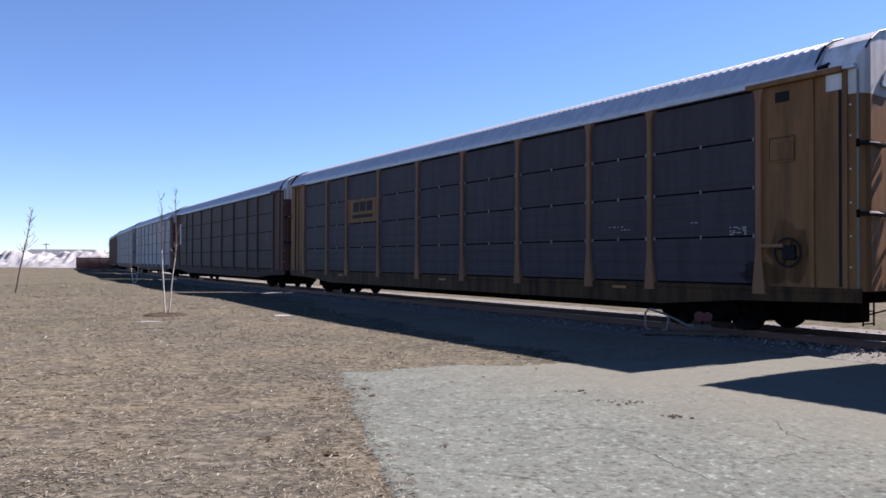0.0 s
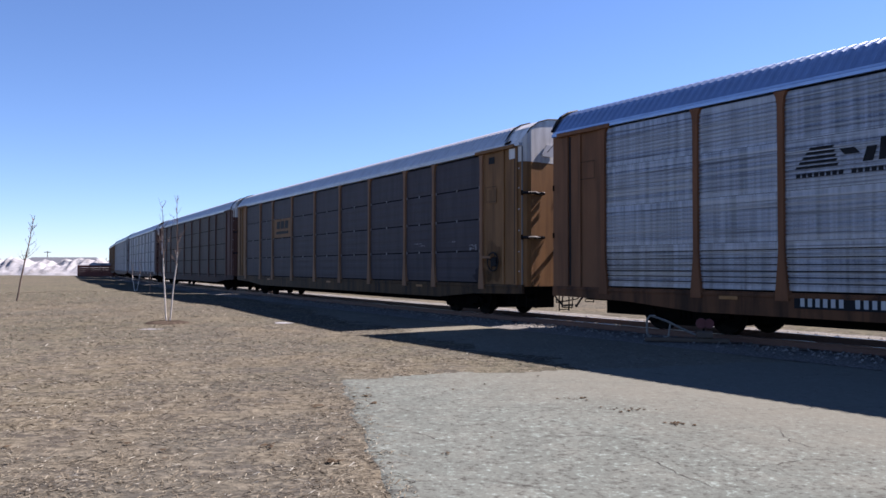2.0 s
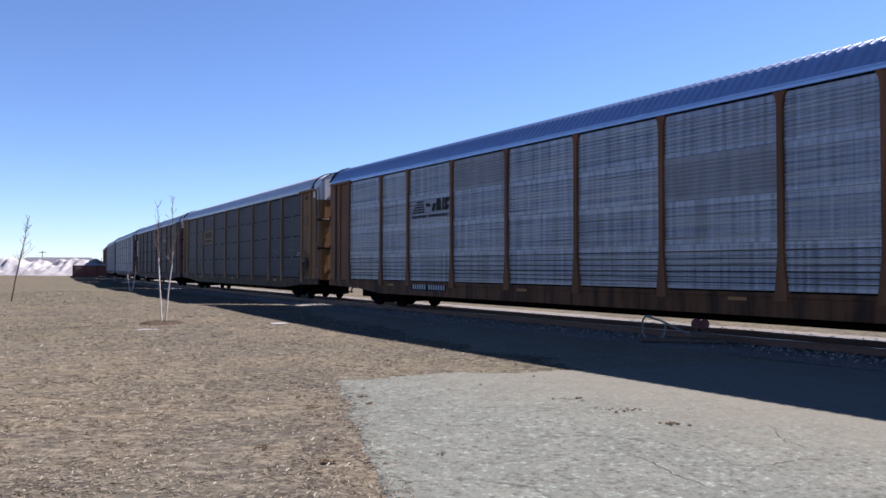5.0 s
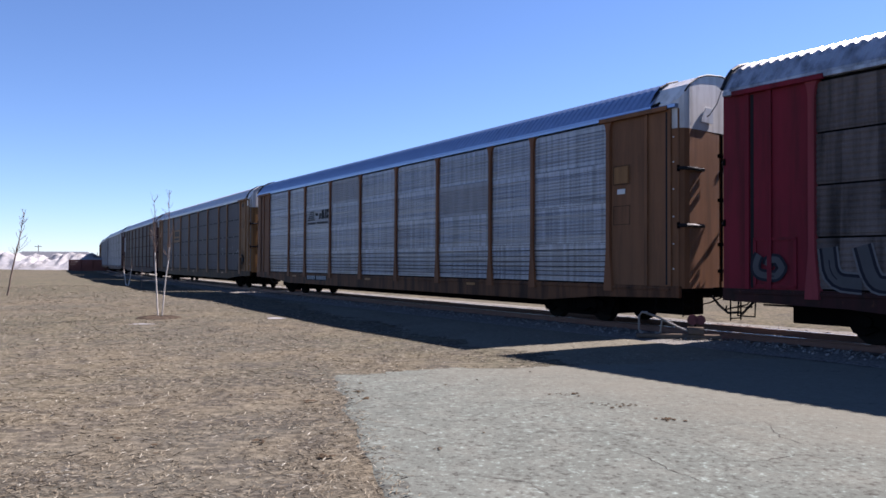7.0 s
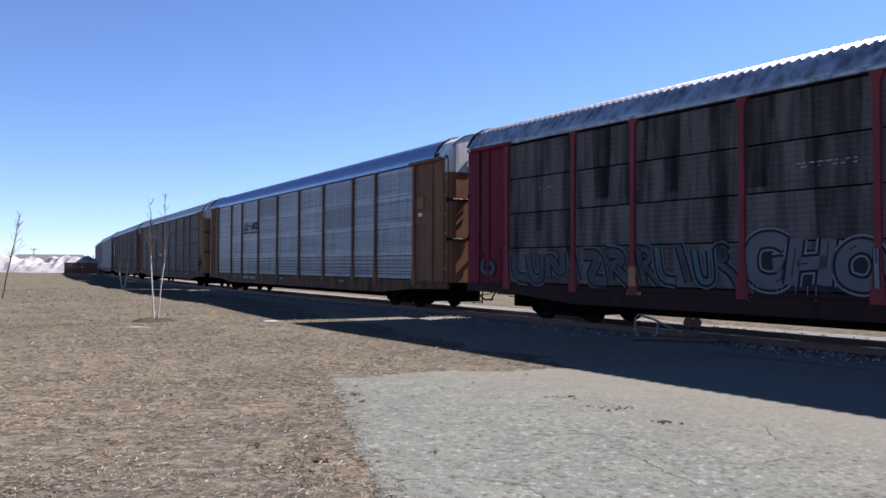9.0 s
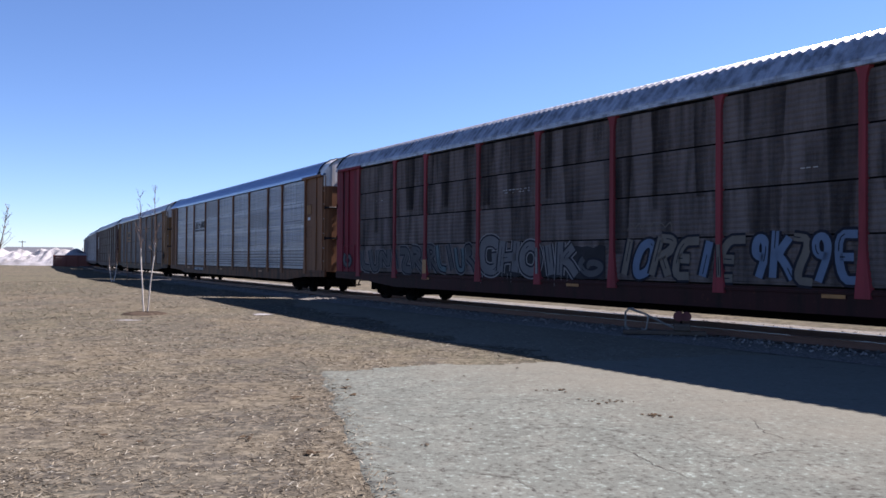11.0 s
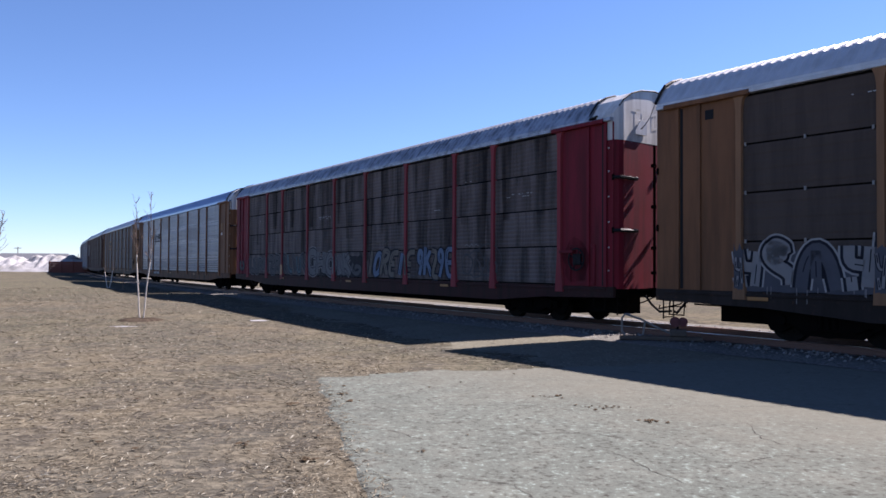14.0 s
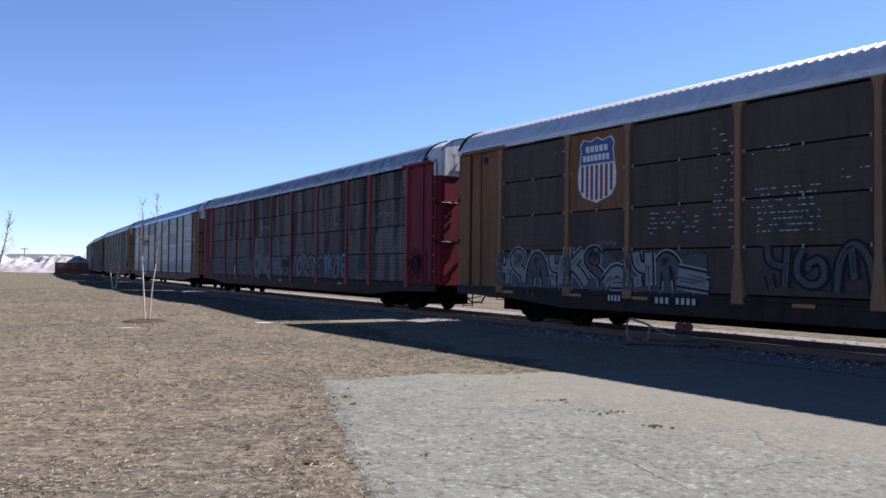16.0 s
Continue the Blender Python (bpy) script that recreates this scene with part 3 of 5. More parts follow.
def bogie_mesh():
    bm = bmesh.new()
    for s in (-1, 1):
        y0, y1 = s * 0.90, s * 1.06
        prism(bm, [(-1.15, 0.36), (-0.72, 0.36), (-0.5, 0.26), (0.5, 0.26), (0.72, 0.36), (1.15, 0.36), (1.15, 0.52), (0.72, 0.60), (0.4, 0.72), (-0.4, 0.72), (-0.72, 0.60), (-1.15, 0.52)], min(y0, y1), max(y0, y1))
        for x in (-0.9, 0.9):
            tube(bm, [(x, s * 1.04, 0.43), (x, s * 1.13, 0.43)], 0.11, 0.10, n=10)
        for x in (-0.14, 0.0, 0.14):
            tube(bm, [(x, s * 1.07, 0.30), (x, s * 1.07, 0.55)], 0.055, n=8)
    box(bm, -0.22, 0.22, -1.0, 1.0, 0.50, 0.74, 0.03)
    # Added dark block and side plates, put in to stop light between the wheels.
    box(bm, -1.20, 1.20, -0.62, 0.62, 0.20, 0.72, 0.06)
    for s in (-1, 1):
        prism(bm, [(-1.42, 0.52), (-1.25, 0.20), (-1.05, 0.16), (-0.78, 0.30), (-0.55, 0.14), (0.55, 0.14), (0.78, 0.30), (1.05, 0.16), (1.25, 0.20), (1.42, 0.52), (1.30, 0.70), (-1.30, 0.70)], s * 0.86 - 0.03, s * 0.86 + 0.03)
    for x in (-0.45, 0.45):
        box(bm, x - 0.06, x + 0.06, -0.85, 0.85, 0.33, 0.45)
    return mesh_of("bogie", fix(bm), M["under"])


BOGIE = bogie_mesh()
SPINNERS = []
CARS = []


def blob(rng, cx, cz, rx, rz, n=14, jag=0.25):
    k = [1 + jag * rng.uniform(-1, 1) for _ in range(n)]
    return [(cx + rx * k[i] * math.cos(i * math.tau / n), cz + rz * k[i] * math.sin(i * math.tau / n)) for i in range(n)]


def stroke(bm, pts, wide, y):
    """A flat painted line through the points, in the plane of the car's side."""
    pts = [Vector((p[0], p[1])) for p in pts]
    last = None
    for i, p in enumerate(pts):
        d = pts[min(i + 1, len(pts) - 1)] - pts[max(i - 1, 0)]
        d.normalize()
        w = wide
        q = Vector((-d.y, d.x)) * w * 0.5
        ring = (bm.verts.new((p.x + q.x, y, p.y + q.y)), bm.verts.new((p.x - q.x, y, p.y - q.y)))
        if last:
            bm.faces.new((last[0], ring[0], ring[1], last[1]))
        last = ring


def arc(cx, cz, rx, rz, a0, a1, n=14):
    return [(cx + rx * math.cos(radians(a0 + (a1 - a0) * i / n)), cz + rz * math.sin(radians(a0 + (a1 - a0) * i / n))) for i in range(n + 1)]


def stencil(bm, rng, x0, x1, z0, z1, y, rows):
    """Unreadable stencilling as plain small bars."""
    for r in range(rows):
        z = z1 - (z1 - z0) * (r + 0.5) / rows
        x = x0
        while x < x1:
            w = rng.uniform(0.03, 0.12)
            if rng.random() < 0.6:
                box(bm, x, min(x + w, x1), y, y + 0.003, z - 0.009, z + 0.009)
            x += w + rng.uniform(0.025, 0.09)


def autorack(label, order, posts, frame_mat, sill_mat, roof_mat, panel_mat, shift=0.0, cap_mat=None, trim_mat=None, fold=0.12, deep=0.012, joint=0.035, half=HALF, bolts=False, ends=None, odd=None, skip=(), post_mat=None, flat_edge=0.0):
    """A closed car-carrier wagon. posts: places of the side posts along it, from its rear to its front end; x points to its front."""
    car = tagged(new("autorack_car"), label, "railcar", "cars of the freight train")
    ends = ends or frame_mat
    cap_mat = cap_mat or M["cap_white"]
    trim_mat = trim_mat or roof_mat
    x0, x1 = -half, half
    # underframe, deck and sills
    bm = bmesh.new()
    box(bm, x0 + 0.9, x1 - 0.9, -0.35, 0.35, 0.26, 0.80, 0.02)
    box(bm, x0 + 0.1, x1 - 0.1, -1.42, 1.42, 0.86, 0.93)
    for i in range(12):
        x = x0 + 4.6 + i * 1.68
        box(bm, x - 0.05, x + 0.05, -1.40, 1.40, 0.62, 0.86)
    for x, y, w in ((-2.0, 0.75, 1.1), (3.0, -0.7, 0.9), (0.8, 0.7, 0.5)):
        tube(bm, [(x, y, 0.58), (x + w, y, 0.58)], 0.17, n=12)
    tube(bm, [(x0 + 0.4, 0.6, 0.62), (-3, 0.5, 0.55), (3, 0.5, 0.55), (x1 - 0.4, 0.6, 0.62)], 0.02, n=6)
    part("underframe", fix(bm), M["under"], car)
    for s in (1, -1):
        bm = bmesh.new()
        prism(bm, [(x0 + 0.05, 0.72), (x0 + 2.6, 0.66), (x0 + 4.6, 0.50), (x1 - 4.6, 0.50), (x1 - 2.6, 0.66), (x1 - 0.05, 0.72), (x1 - 0.05, DECK), (x0 + 0.05, DECK)], min(s * 1.40, s * 1.49), max(s * 1.40, s * 1.49))
        box(bm, x0 + 0.3, x1 - 0.3, min(s * 1.36, s * 1.515), max(s * 1.36, s * 1.515), DECK - 0.10, DECK - 0.04, 0.01)
        part("side_sill", fix(bm), sill_mat, car)
        bm = bmesh.new()
        box(bm, x0 + 0.1, x1 - 0.1, min(s * 1.42, s * 1.56), max(s * 1.42, s * 1.56), EAVE, EAVE + 0.085, 0.012)
        part("top_rail", fix(bm), trim_mat, car)
    # posts and sheets
    pm = post_mesh("post", post_mat or frame_mat, DECK, EAVE)
    rows = 4
    bm = bmesh.new()
    box(bm, -0.020, 0.020, 1.47, 1.496, -0.040, 0.040, 0.006)
    bracket = mesh_of("bracket", fix(bm), M["bolt"])
    rise_z = (EAVE - DECK - 0.06) / rows
    sheets = {}
    for flip in (False, True):
        for x in posts:
            share("post", pm, car, (x, 0, 0), flip)
        for a, b in zip(posts, posts[1:]):
            for r in range(rows):
                key = round(b - a, 2)
                if not flip and (round(a, 2), r) in skip:
                    continue
                if key not in sheets:
                    sheets[key] = panel_mesh("side_sheet", b - a - 0.06, rise_z - joint, panel_mat, fold, deep, flat_edge)
                z = DECK + 0.04 + r * rise_z
                ob = share("side_sheet", sheets[key], car, (a + 0.03, 1.465, z) if not flip else (b - 0.03, -1.465, z), flip)
                if odd and not flip and (round(a, 2), r) in odd:
                    ob.data = ob.data.copy()
                    ob.data.materials[0] = odd[(round(a, 2), r)]
    if bolts:
        for a, b in zip(posts, posts[1:]):
            for r in range(1, rows):
                for x in (a + 0.13, (a + b) / 2, b - 0.13):
                    share("bracket", bracket, car, (x, 0, DECK + 0.022 + r * rise_z))
    # added black sheets behind the joints, standing in for the shade inside
    bm = bmesh.new()
    for s in (1, -1):
        box(bm, x0 + 0.3, x1 - 0.3, min(s * 1.405, s * 1.415), max(s * 1.405, s * 1.415), DECK, EAVE)
    part("inner_lining", fix(bm), M["under"], car)
    # end bays
    for front in (1, -1):
        inner = posts[-1] if front > 0 else -posts[0]
        for s in (1, -1):
            bm = bmesh.new()
            lo, hi = inner + 0.08, half - (0.30 if front < 0 else 0.62)
            y0, y1 = min(s * 1.425, s * 1.475), max(s * 1.425, s * 1.475)
            box(bm, min(front * lo, front * hi), max(front * lo, front * hi), y0, y1, DECK - 0.02, EAVE + 0.002)
            part("end_bay_plate", fix(bm), ends, car)
            for k in (0.62, 1.0):
                xx = lo + (hi - lo) * k
                bm = bmesh.new()
                box(bm, front * xx - 0.045, front * xx + 0.045, min(s * 1.476, s * 1.515), max(s * 1.476, s * 1.515), DECK, EAVE - 0.004)
                part("stiffener", fix(bm), ends, car)
            # flat black strip, painted in for the shaded slot beside the end door
            bm = bmesh.new()
            box(bm, min(front * (hi - 0.13), front * (hi - 0.06)), max(front * (hi - 0.13), front * (hi - 0.06)), min(s * 1.476, s * 1.479), max(s * 1.476, s * 1.479), DECK + 0.02, EAVE - 0.05)
            part("door_gap", bm, M["black"], car)
            bm = bmesh.new()
            box(bm, min(front * (inner - 0.25), front * (half - 0.32)), max(front * (inner - 0.25), front * (half - 0.32)), min(s * 1.50, s * 1.585), max(s * 1.50, s * 1.585), EAVE - 0.03, EAVE + 0.07, 0.01)
            part("end_trim", fix(bm), ends, car)
            # rounded corner of the end door, one leaf each side
            bm = bmesh.new()
            # rear ends get an invented 6 degree slant so that the sun grazes them
            sun_skew = 0.105 if front < 0 else 0.0
            plan = [(half - 0.62, 1.47), (half - 0.28, 1.47), (half - 0.10, 1.44), (half - 0.02, 1.34), (half - sun_skew * (0 if s > 0 else 2.4), 1.20), (half - sun_skew * (1.2 if s > 0 else 1.3), 0.05)]
            if front < 0 and s < 0:  # the far corner lies further in, following the added slant
                plan = [(x - (0.25 if i in (1, 2, 3) else 0.0), y) for i, (x, y) in enumerate(plan)]
            if front > 0:  # the leading corners are square
                plan = [(half - 0.62, 1.47), (half - 0.30, 1.47), (half - 0.06, 1.465), (half - 0.01, 1.40), (half, 0.90), (half, 0.05)]
            for z0, z1 in ((DECK - 0.05, 4.438 if front < 0 else 4.945),):
                lo_v = [bm.verts.new((front * x, s * y, z0)) for x, y in plan]
                hi_v = [bm.verts.new((front * x, s * y, z1)) for x, y in plan]
                in_l = [bm.verts.new((front * (x - 0.06), s * (y - 0.05 if y > 0.2 else y), z0)) for x, y in plan]
                in_h = [bm.verts.new((front * (x - 0.06), s * (y - 0.05 if y > 0.2 else y), z1)) for x, y in plan]
                for i in range(len(plan) - 1):
                    bm.faces.new((lo_v[i], lo_v[i + 1], hi_v[i + 1], hi_v[i]))
                    bm.faces.new((in_l[i], in_h[i], in_h[i + 1], in_l[i + 1]))
                    bm.faces.new((hi_v[i], hi_v[i + 1], in_h[i + 1], in_h[i]))
                    bm.faces.new((lo_v[i], in_l[i], in_l[i + 1], lo_v[i + 1]))
                bm.faces.new((lo_v[-1], in_l[-1], in_h[-1], hi_v[-1]))
                bm.faces.new((lo_v[0], hi_v[0], in_h[0], in_l[0]))
            leaf = part("end_door", fix(bm), ends, car, "rounded end door leaf")
            for z in (2.30, 3.55):
                bm = bmesh.new()
                tube(bm, [(front * (half - 0.10), s * 1.47, z), (front * (half + 0.03), s * 1.34, z), (front * (half + 0.04), s * 1.10, z), (front * (half - 0.02), s * 0.72, z)], 0.045, n=6)
                part("hinge_bar", bm, M["black"], leaf, "black hinge bar")
                bm = bmesh.new()
                tube(bm, [(front * (half - 0.08), s * 1.47, z - 0.07), (front * (half - 0.08), s * 1.47, z + 0.07)], 0.03, n=6)
                part("hinge_pin", bm, M["under"], leaf)
            bm = bmesh.new()
            tube(bm, [(front * (half + 0.03), s * 0.16, DECK + 0.1), (front * (half + 0.03), s * 0.16, 4.35)], 0.022, n=6)
            for z in (1.3, 1.9, 2.9, 3.9):
                box(bm, front * half + front * 0.01 - 0.02, front * half + front * 0.01 + 0.05, s * 0.16 - 0.06, s * 0.16 + 0.06, z - 0.04, z + 0.04)
            part("lock_rod", bm, M["under"], leaf)
            # stirrup step below the corner
            bm = bmesh.new()
            a = half - 0.75
            tube(bm, [(front * a, s * 1.42, 0.74), (front * a, s * 1.45, 0.42), (front * (a + 0.38), s * 1.45, 0.42), (front * (a + 0.38), s * 1.42, 0.74)], 0.018, n=6)
            part("stirrup_step", bm, M["under"], car)
        # cap over the end doors, flush with them and closed up to the roofline
        crest = [(1.47, 5.03), (1.47, 5.03), (1.44, 5.08), (1.34, 5.23), (1.20, 5.40), (0.90, 5.585), (0.55, 5.69), (0.0, 5.745)]
        line = [half - 0.62, half - 0.28, half - 0.10, half - 0.02, half, half, half, half]
        if front > 0:
            line = [half - 0.62, half - 0.05, half - 0.04, half - 0.02, half - 0.01, half, half, half]
        around = [(x, y, z) for x, (y, z) in zip(line, crest)]
        around += [(x, -y, z) for x, y, z in around[-2::-1]]
        # same invented slant on the rear cap, to catch the sun
        if front < 0:
            around = [(x - 0.105 * min(2.4, max(0.0, 1.2 - y)), y, z) for x, y, z in around]
        foot = 4.44 if front < 0 else 4.95
        bm = bmesh.new()
        low = [bm.verts.new((front * x, y, foot)) for x, y, z in around]
        mid = [bm.verts.new((front * x, y, z)) for x, y, z in around]
        top = [bm.verts.new((front * (x - 0.03), y * 0.985, z + 0.022)) for x, y, z in around]
        back = [bm.verts.new((front * (half - 0.87), y * 0.985, z + 0.022)) for x, y, z in around]
        n = len(around)
        for p, q in ((low, mid), (mid, top), (top, back)):
            for i in range(n - 1):
                bm.faces.new((p[i], p[i + 1], q[i + 1], q[i]))
        for s in (1, -1) if front < 0 and bolts else ():
            box(bm, -(half - 0.26), -(half - 0.66), min(s * 1.43, s * 1.4885), max(s * 1.43, s * 1.4885), 4.55, EAVE - 0.035)
        face = cap_mat if front < 0 else roof_mat
        cap = part("end_cap", fix(bm), face, car, "chalky pale end cap under the roof" if front < 0 else "end cap in the roof's metal")
        # dark lip where the roof sheet ends, and the edge of the end wall
        bm = bmesh.new()
        edge = [(1.47, 5.04), (1.30, 5.31), (1.14, 5.48), (0.90, 5.61), (0.55, 5.71)]
        seam = half - 0.88 if front < 0 else half - 0.03
        tube(bm, [(front * seam, y + 0.01, z + 0.015) for y, z in edge], 0.022 if front < 0 else 0.035, n=6)
        if front < 0:
            tube(bm, [(front * (half - 0.60), 1.475, 5.06), (front * (half - 0.80), 1.475, 5.02)], 0.03, n=5)
        part("roof_lip", bm, M["black"], cap)
        bm = bmesh.new()
        tube(bm, [(front * (x + 0.01), y, z + 0.012) for x, y, z in around[(2 if front > 0 else 3):-2]], 0.018, n=5)
        part("edge_bead", bm, M["black"], cap)
        for y in (0.62, -0.62):
            bm = bmesh.new()
            tube(bm, [(front * half, y, 4.75), (front * (half + 0.07), y, 4.78), (front * (half + 0.07), y * 0.6, 5.05), (front * (half + 0.06), y * 0.3, 5.40), (front * half, y * 0.3, 5.45)], 0.014, n=5)
            part("grab_iron", bm, M["bolt"], cap)
        if front < 0:  # folded latch plate on the cap and a strip of bright edge down the corner
            bm = bmesh.new()
            prism(bm, [(0.35, 4.62), (0.80, 4.62), (0.80, 4.70), (0.62, 4.95), (0.35, 4.95)], 0.0, 0.03)
            for v in bm.verts:
                v.co = Vector((-half - 0.012 - v.co.y + 0.105 * (1.2 - v.co.x), v.co.x, v.co.z))
            part("latch_plate", fix(bm), M["roof_grey"], cap)
            bm = bmesh.new()
            tube(bm, [(-(half - 0.09), 1.45, DECK), (-(half - 0.09), 1.45, 4.86)], 0.020, n=6)
            part("corner_rod", bm, M["pipe"] if bolts else ends, car)
            for z in (1.35, 1.9, 2.5, 3.1, 3.7, 4.25):
                bm = bmesh.new()
                box(bm, -half + 0.20, -half + 0.23, 1.462, 1.478, z - 0.015, z + 0.015)
                part("rivet", bm, M["white"], car)
        # gear under the end: angle bar, uncoupling lever, ladder rungs
        bm = bmesh.new()
        box(bm, min(front * (half - 0.30), front * (half - 0.18)), max(front * (half - 0.30), front * (half - 0.18)), -1.36, 1.36, 0.70, 0.84, 0.01)
        tube(bm, [(front * (half - 0.05), 1.36, 0.60), (front * (half + 0.02), 1.30, 0.52), (front * (half + 0.02), 0.55, 0.60), (front * (half + 0.12), 0.20, 0.74)], 0.016, n=6)
        for dy in (0.95, 1.30):
            tube(bm, [(front * (half - 0.10), dy, 0.30), (front * (half - 0.10), dy, 0.80)], 0.016, n=6)
        for z in (0.34, 0.56):
            tube(bm, [(front * (half - 0.10), 0.95, z), (front * (half - 0.10), 1.30, z)], 0.014, n=6)
        part("end_gear", fix(bm), M["under"], car)
        # coupler and hose
        bm = bmesh.new()
        box(bm, min(front * (half - 0.9), front * (half + 0.38)), max(front * (half - 0.9), front * (half + 0.38)), -0.09, 0.09, 0.72, 0.90, 0.02)
        box(bm, min(front * (half + 0.28), front * (half + 0.56)), max(front * (half + 0.28), front * (half + 0.56)), -0.19, 0.15, 0.68, 0.94, 0.03)
        tube(bm, [(front * (half - 0.15), 0.1, 0.78), (front * (half - 0.1), 1.38, 0.86)], 0.02, n=6)
        part("coupler", fix(bm), M["under"], car)
        bm = bmesh.new()
        tube(bm, [(front * (half - 0.1), 0.34, 0.74), (front * (half + 0.1), 0.36, 0.55), (front * (half + 0.3), 0.30, 0.38), (front * (half + 0.52), 0.12, 0.40)], 0.028, n=7)
        part("air_hose", bm, M["hose"], car)
        # bogie and wheelsets
        bogie = share("bogie", BOGIE, car, (front * 10.06, 0, 0), label="black cast steel bogie")
        for dx in (-0.9, 0.9):
            w = share("wheelset", WHEELS, bogie, (dx, 0, 0.42))
            SPINNERS.append((w, dx))
    roof = share("roof", roof_mesh("roof", roof_mat, half - 0.80, 0.029 if roof_mat is M["roof_stained"] else 0.020, 0.72), car)
    CARS.append((car, order, shift))
    return car


P_A = [-11.80, -8.95, -6.92, -4.00, -1.15, 1.68, 4.62, 7.46, 9.48, 12.08]
P_B = [-11.87, -8.96, -6.98, -4.02, -1.20, 1.72, 4.60, 7.40, 9.40, 12.13]
P_C = [-11.80, -8.99, -7.02, -4.09, -1.13, 1.55, 4.21, 7.09, 9.07, 11.74]
P_D = [-11.70, -8.95, -6.95, -4.10, -1.45, 1.25, 4.00, 6.90, 8.90, 11.60]

car_a = autorack("yellow-framed enclosed car carrier with dark slate side sheets", 0, P_A, M["yellow"], M["sill_yellow"], M["roof_grey"], M["slate"], 0.75, half=13.85, bolts=True, fold=0.33, deep=0.006, post_mat=M["post_ochre"])
car_b = autorack("orange-brown framed car carrier with silver perforated side sheets", -1, P_B, M["orange"], M["sill_orange"], M["roof_blue"], M["silver"], 0.2, half=14.05, fold=0.085, deep=0.016, joint=0.008, ends=M["tan"], flat_edge=0.10,
                 odd={(-6.98, 2): M["mist"], (1.72, 3): M["mist"]})
car_c = autorack("dark red car carrier with grimy graffiti-covered grey sheets", -2, P_C, M["red"], M["sill_red"], M["roof_stained"], M["grime"], 0.0, fold=0.11, deep=0.012, post_mat=M["post_red"])
car_d = autorack("tan car carrier with charcoal sheets, shield emblem and graffiti", -3, P_D, M["tan"], M["sill_tan"], M["roof_grey"], M["charcoal"], 0.0, bolts=True, fold=0.33, deep=0.006, skip={(6.90, 2), (6.90, 3)}, post_mat=M["post_ochre"])
car_e = autorack("maroon-framed car carrier with dark sheets and pale notice board", 1, P_A, M["maroon"], M["sill_red"], M["roof_grey"], M["charcoal"], 0.5, fold=0.33, deep=0.006)
car_f = autorack("car carrier with dull light grey side sheets", 2, P_B, M["mist"], M["sill_red"], M["roof_grey"], M["mist"], 0.3, fold=0.12, ends=M["maroon"])
car_g = autorack("car carrier with dull light grey side sheets", 3, P_B, M["mist"], M["sill_orange"], M["roof_grey"], M["mist"], 0.2, fold=0.12)
car_h = autorack("yellow-framed enclosed car carrier with dark slate side sheets", 4, P_A, M["yellow"], M["sill_yellow"], M["roof_grey"], M["slate"], 0.2, fold=0.33, deep=0.006)

# ---------------------------------------------------------------- emblems, markings and paint on the cars
def plate(root, name, x0, x1, z0, z1, material, y=1.480, thick=0.010, label=""):
    bm = bmesh.new()
    box(bm, x0, x1, y, y + thick, z0, z1, 0.002)
    return part(name, fix(bm), material, root, label)


def marks(root, name, bars, material, y, label=""):
    """Plain bars and slanted blocks (x0, x1, z0, z1, slant), a part each."""
    for x0, x1, z0, z1, sl in bars:
        bm = bmesh.new()
        prism(bm, [(x0, z0), (x1, z0), (x1 - sl, z1), (x0 - sl, z1)], y, y + 0.004)
        part(name, fix(bm), material, root, label)


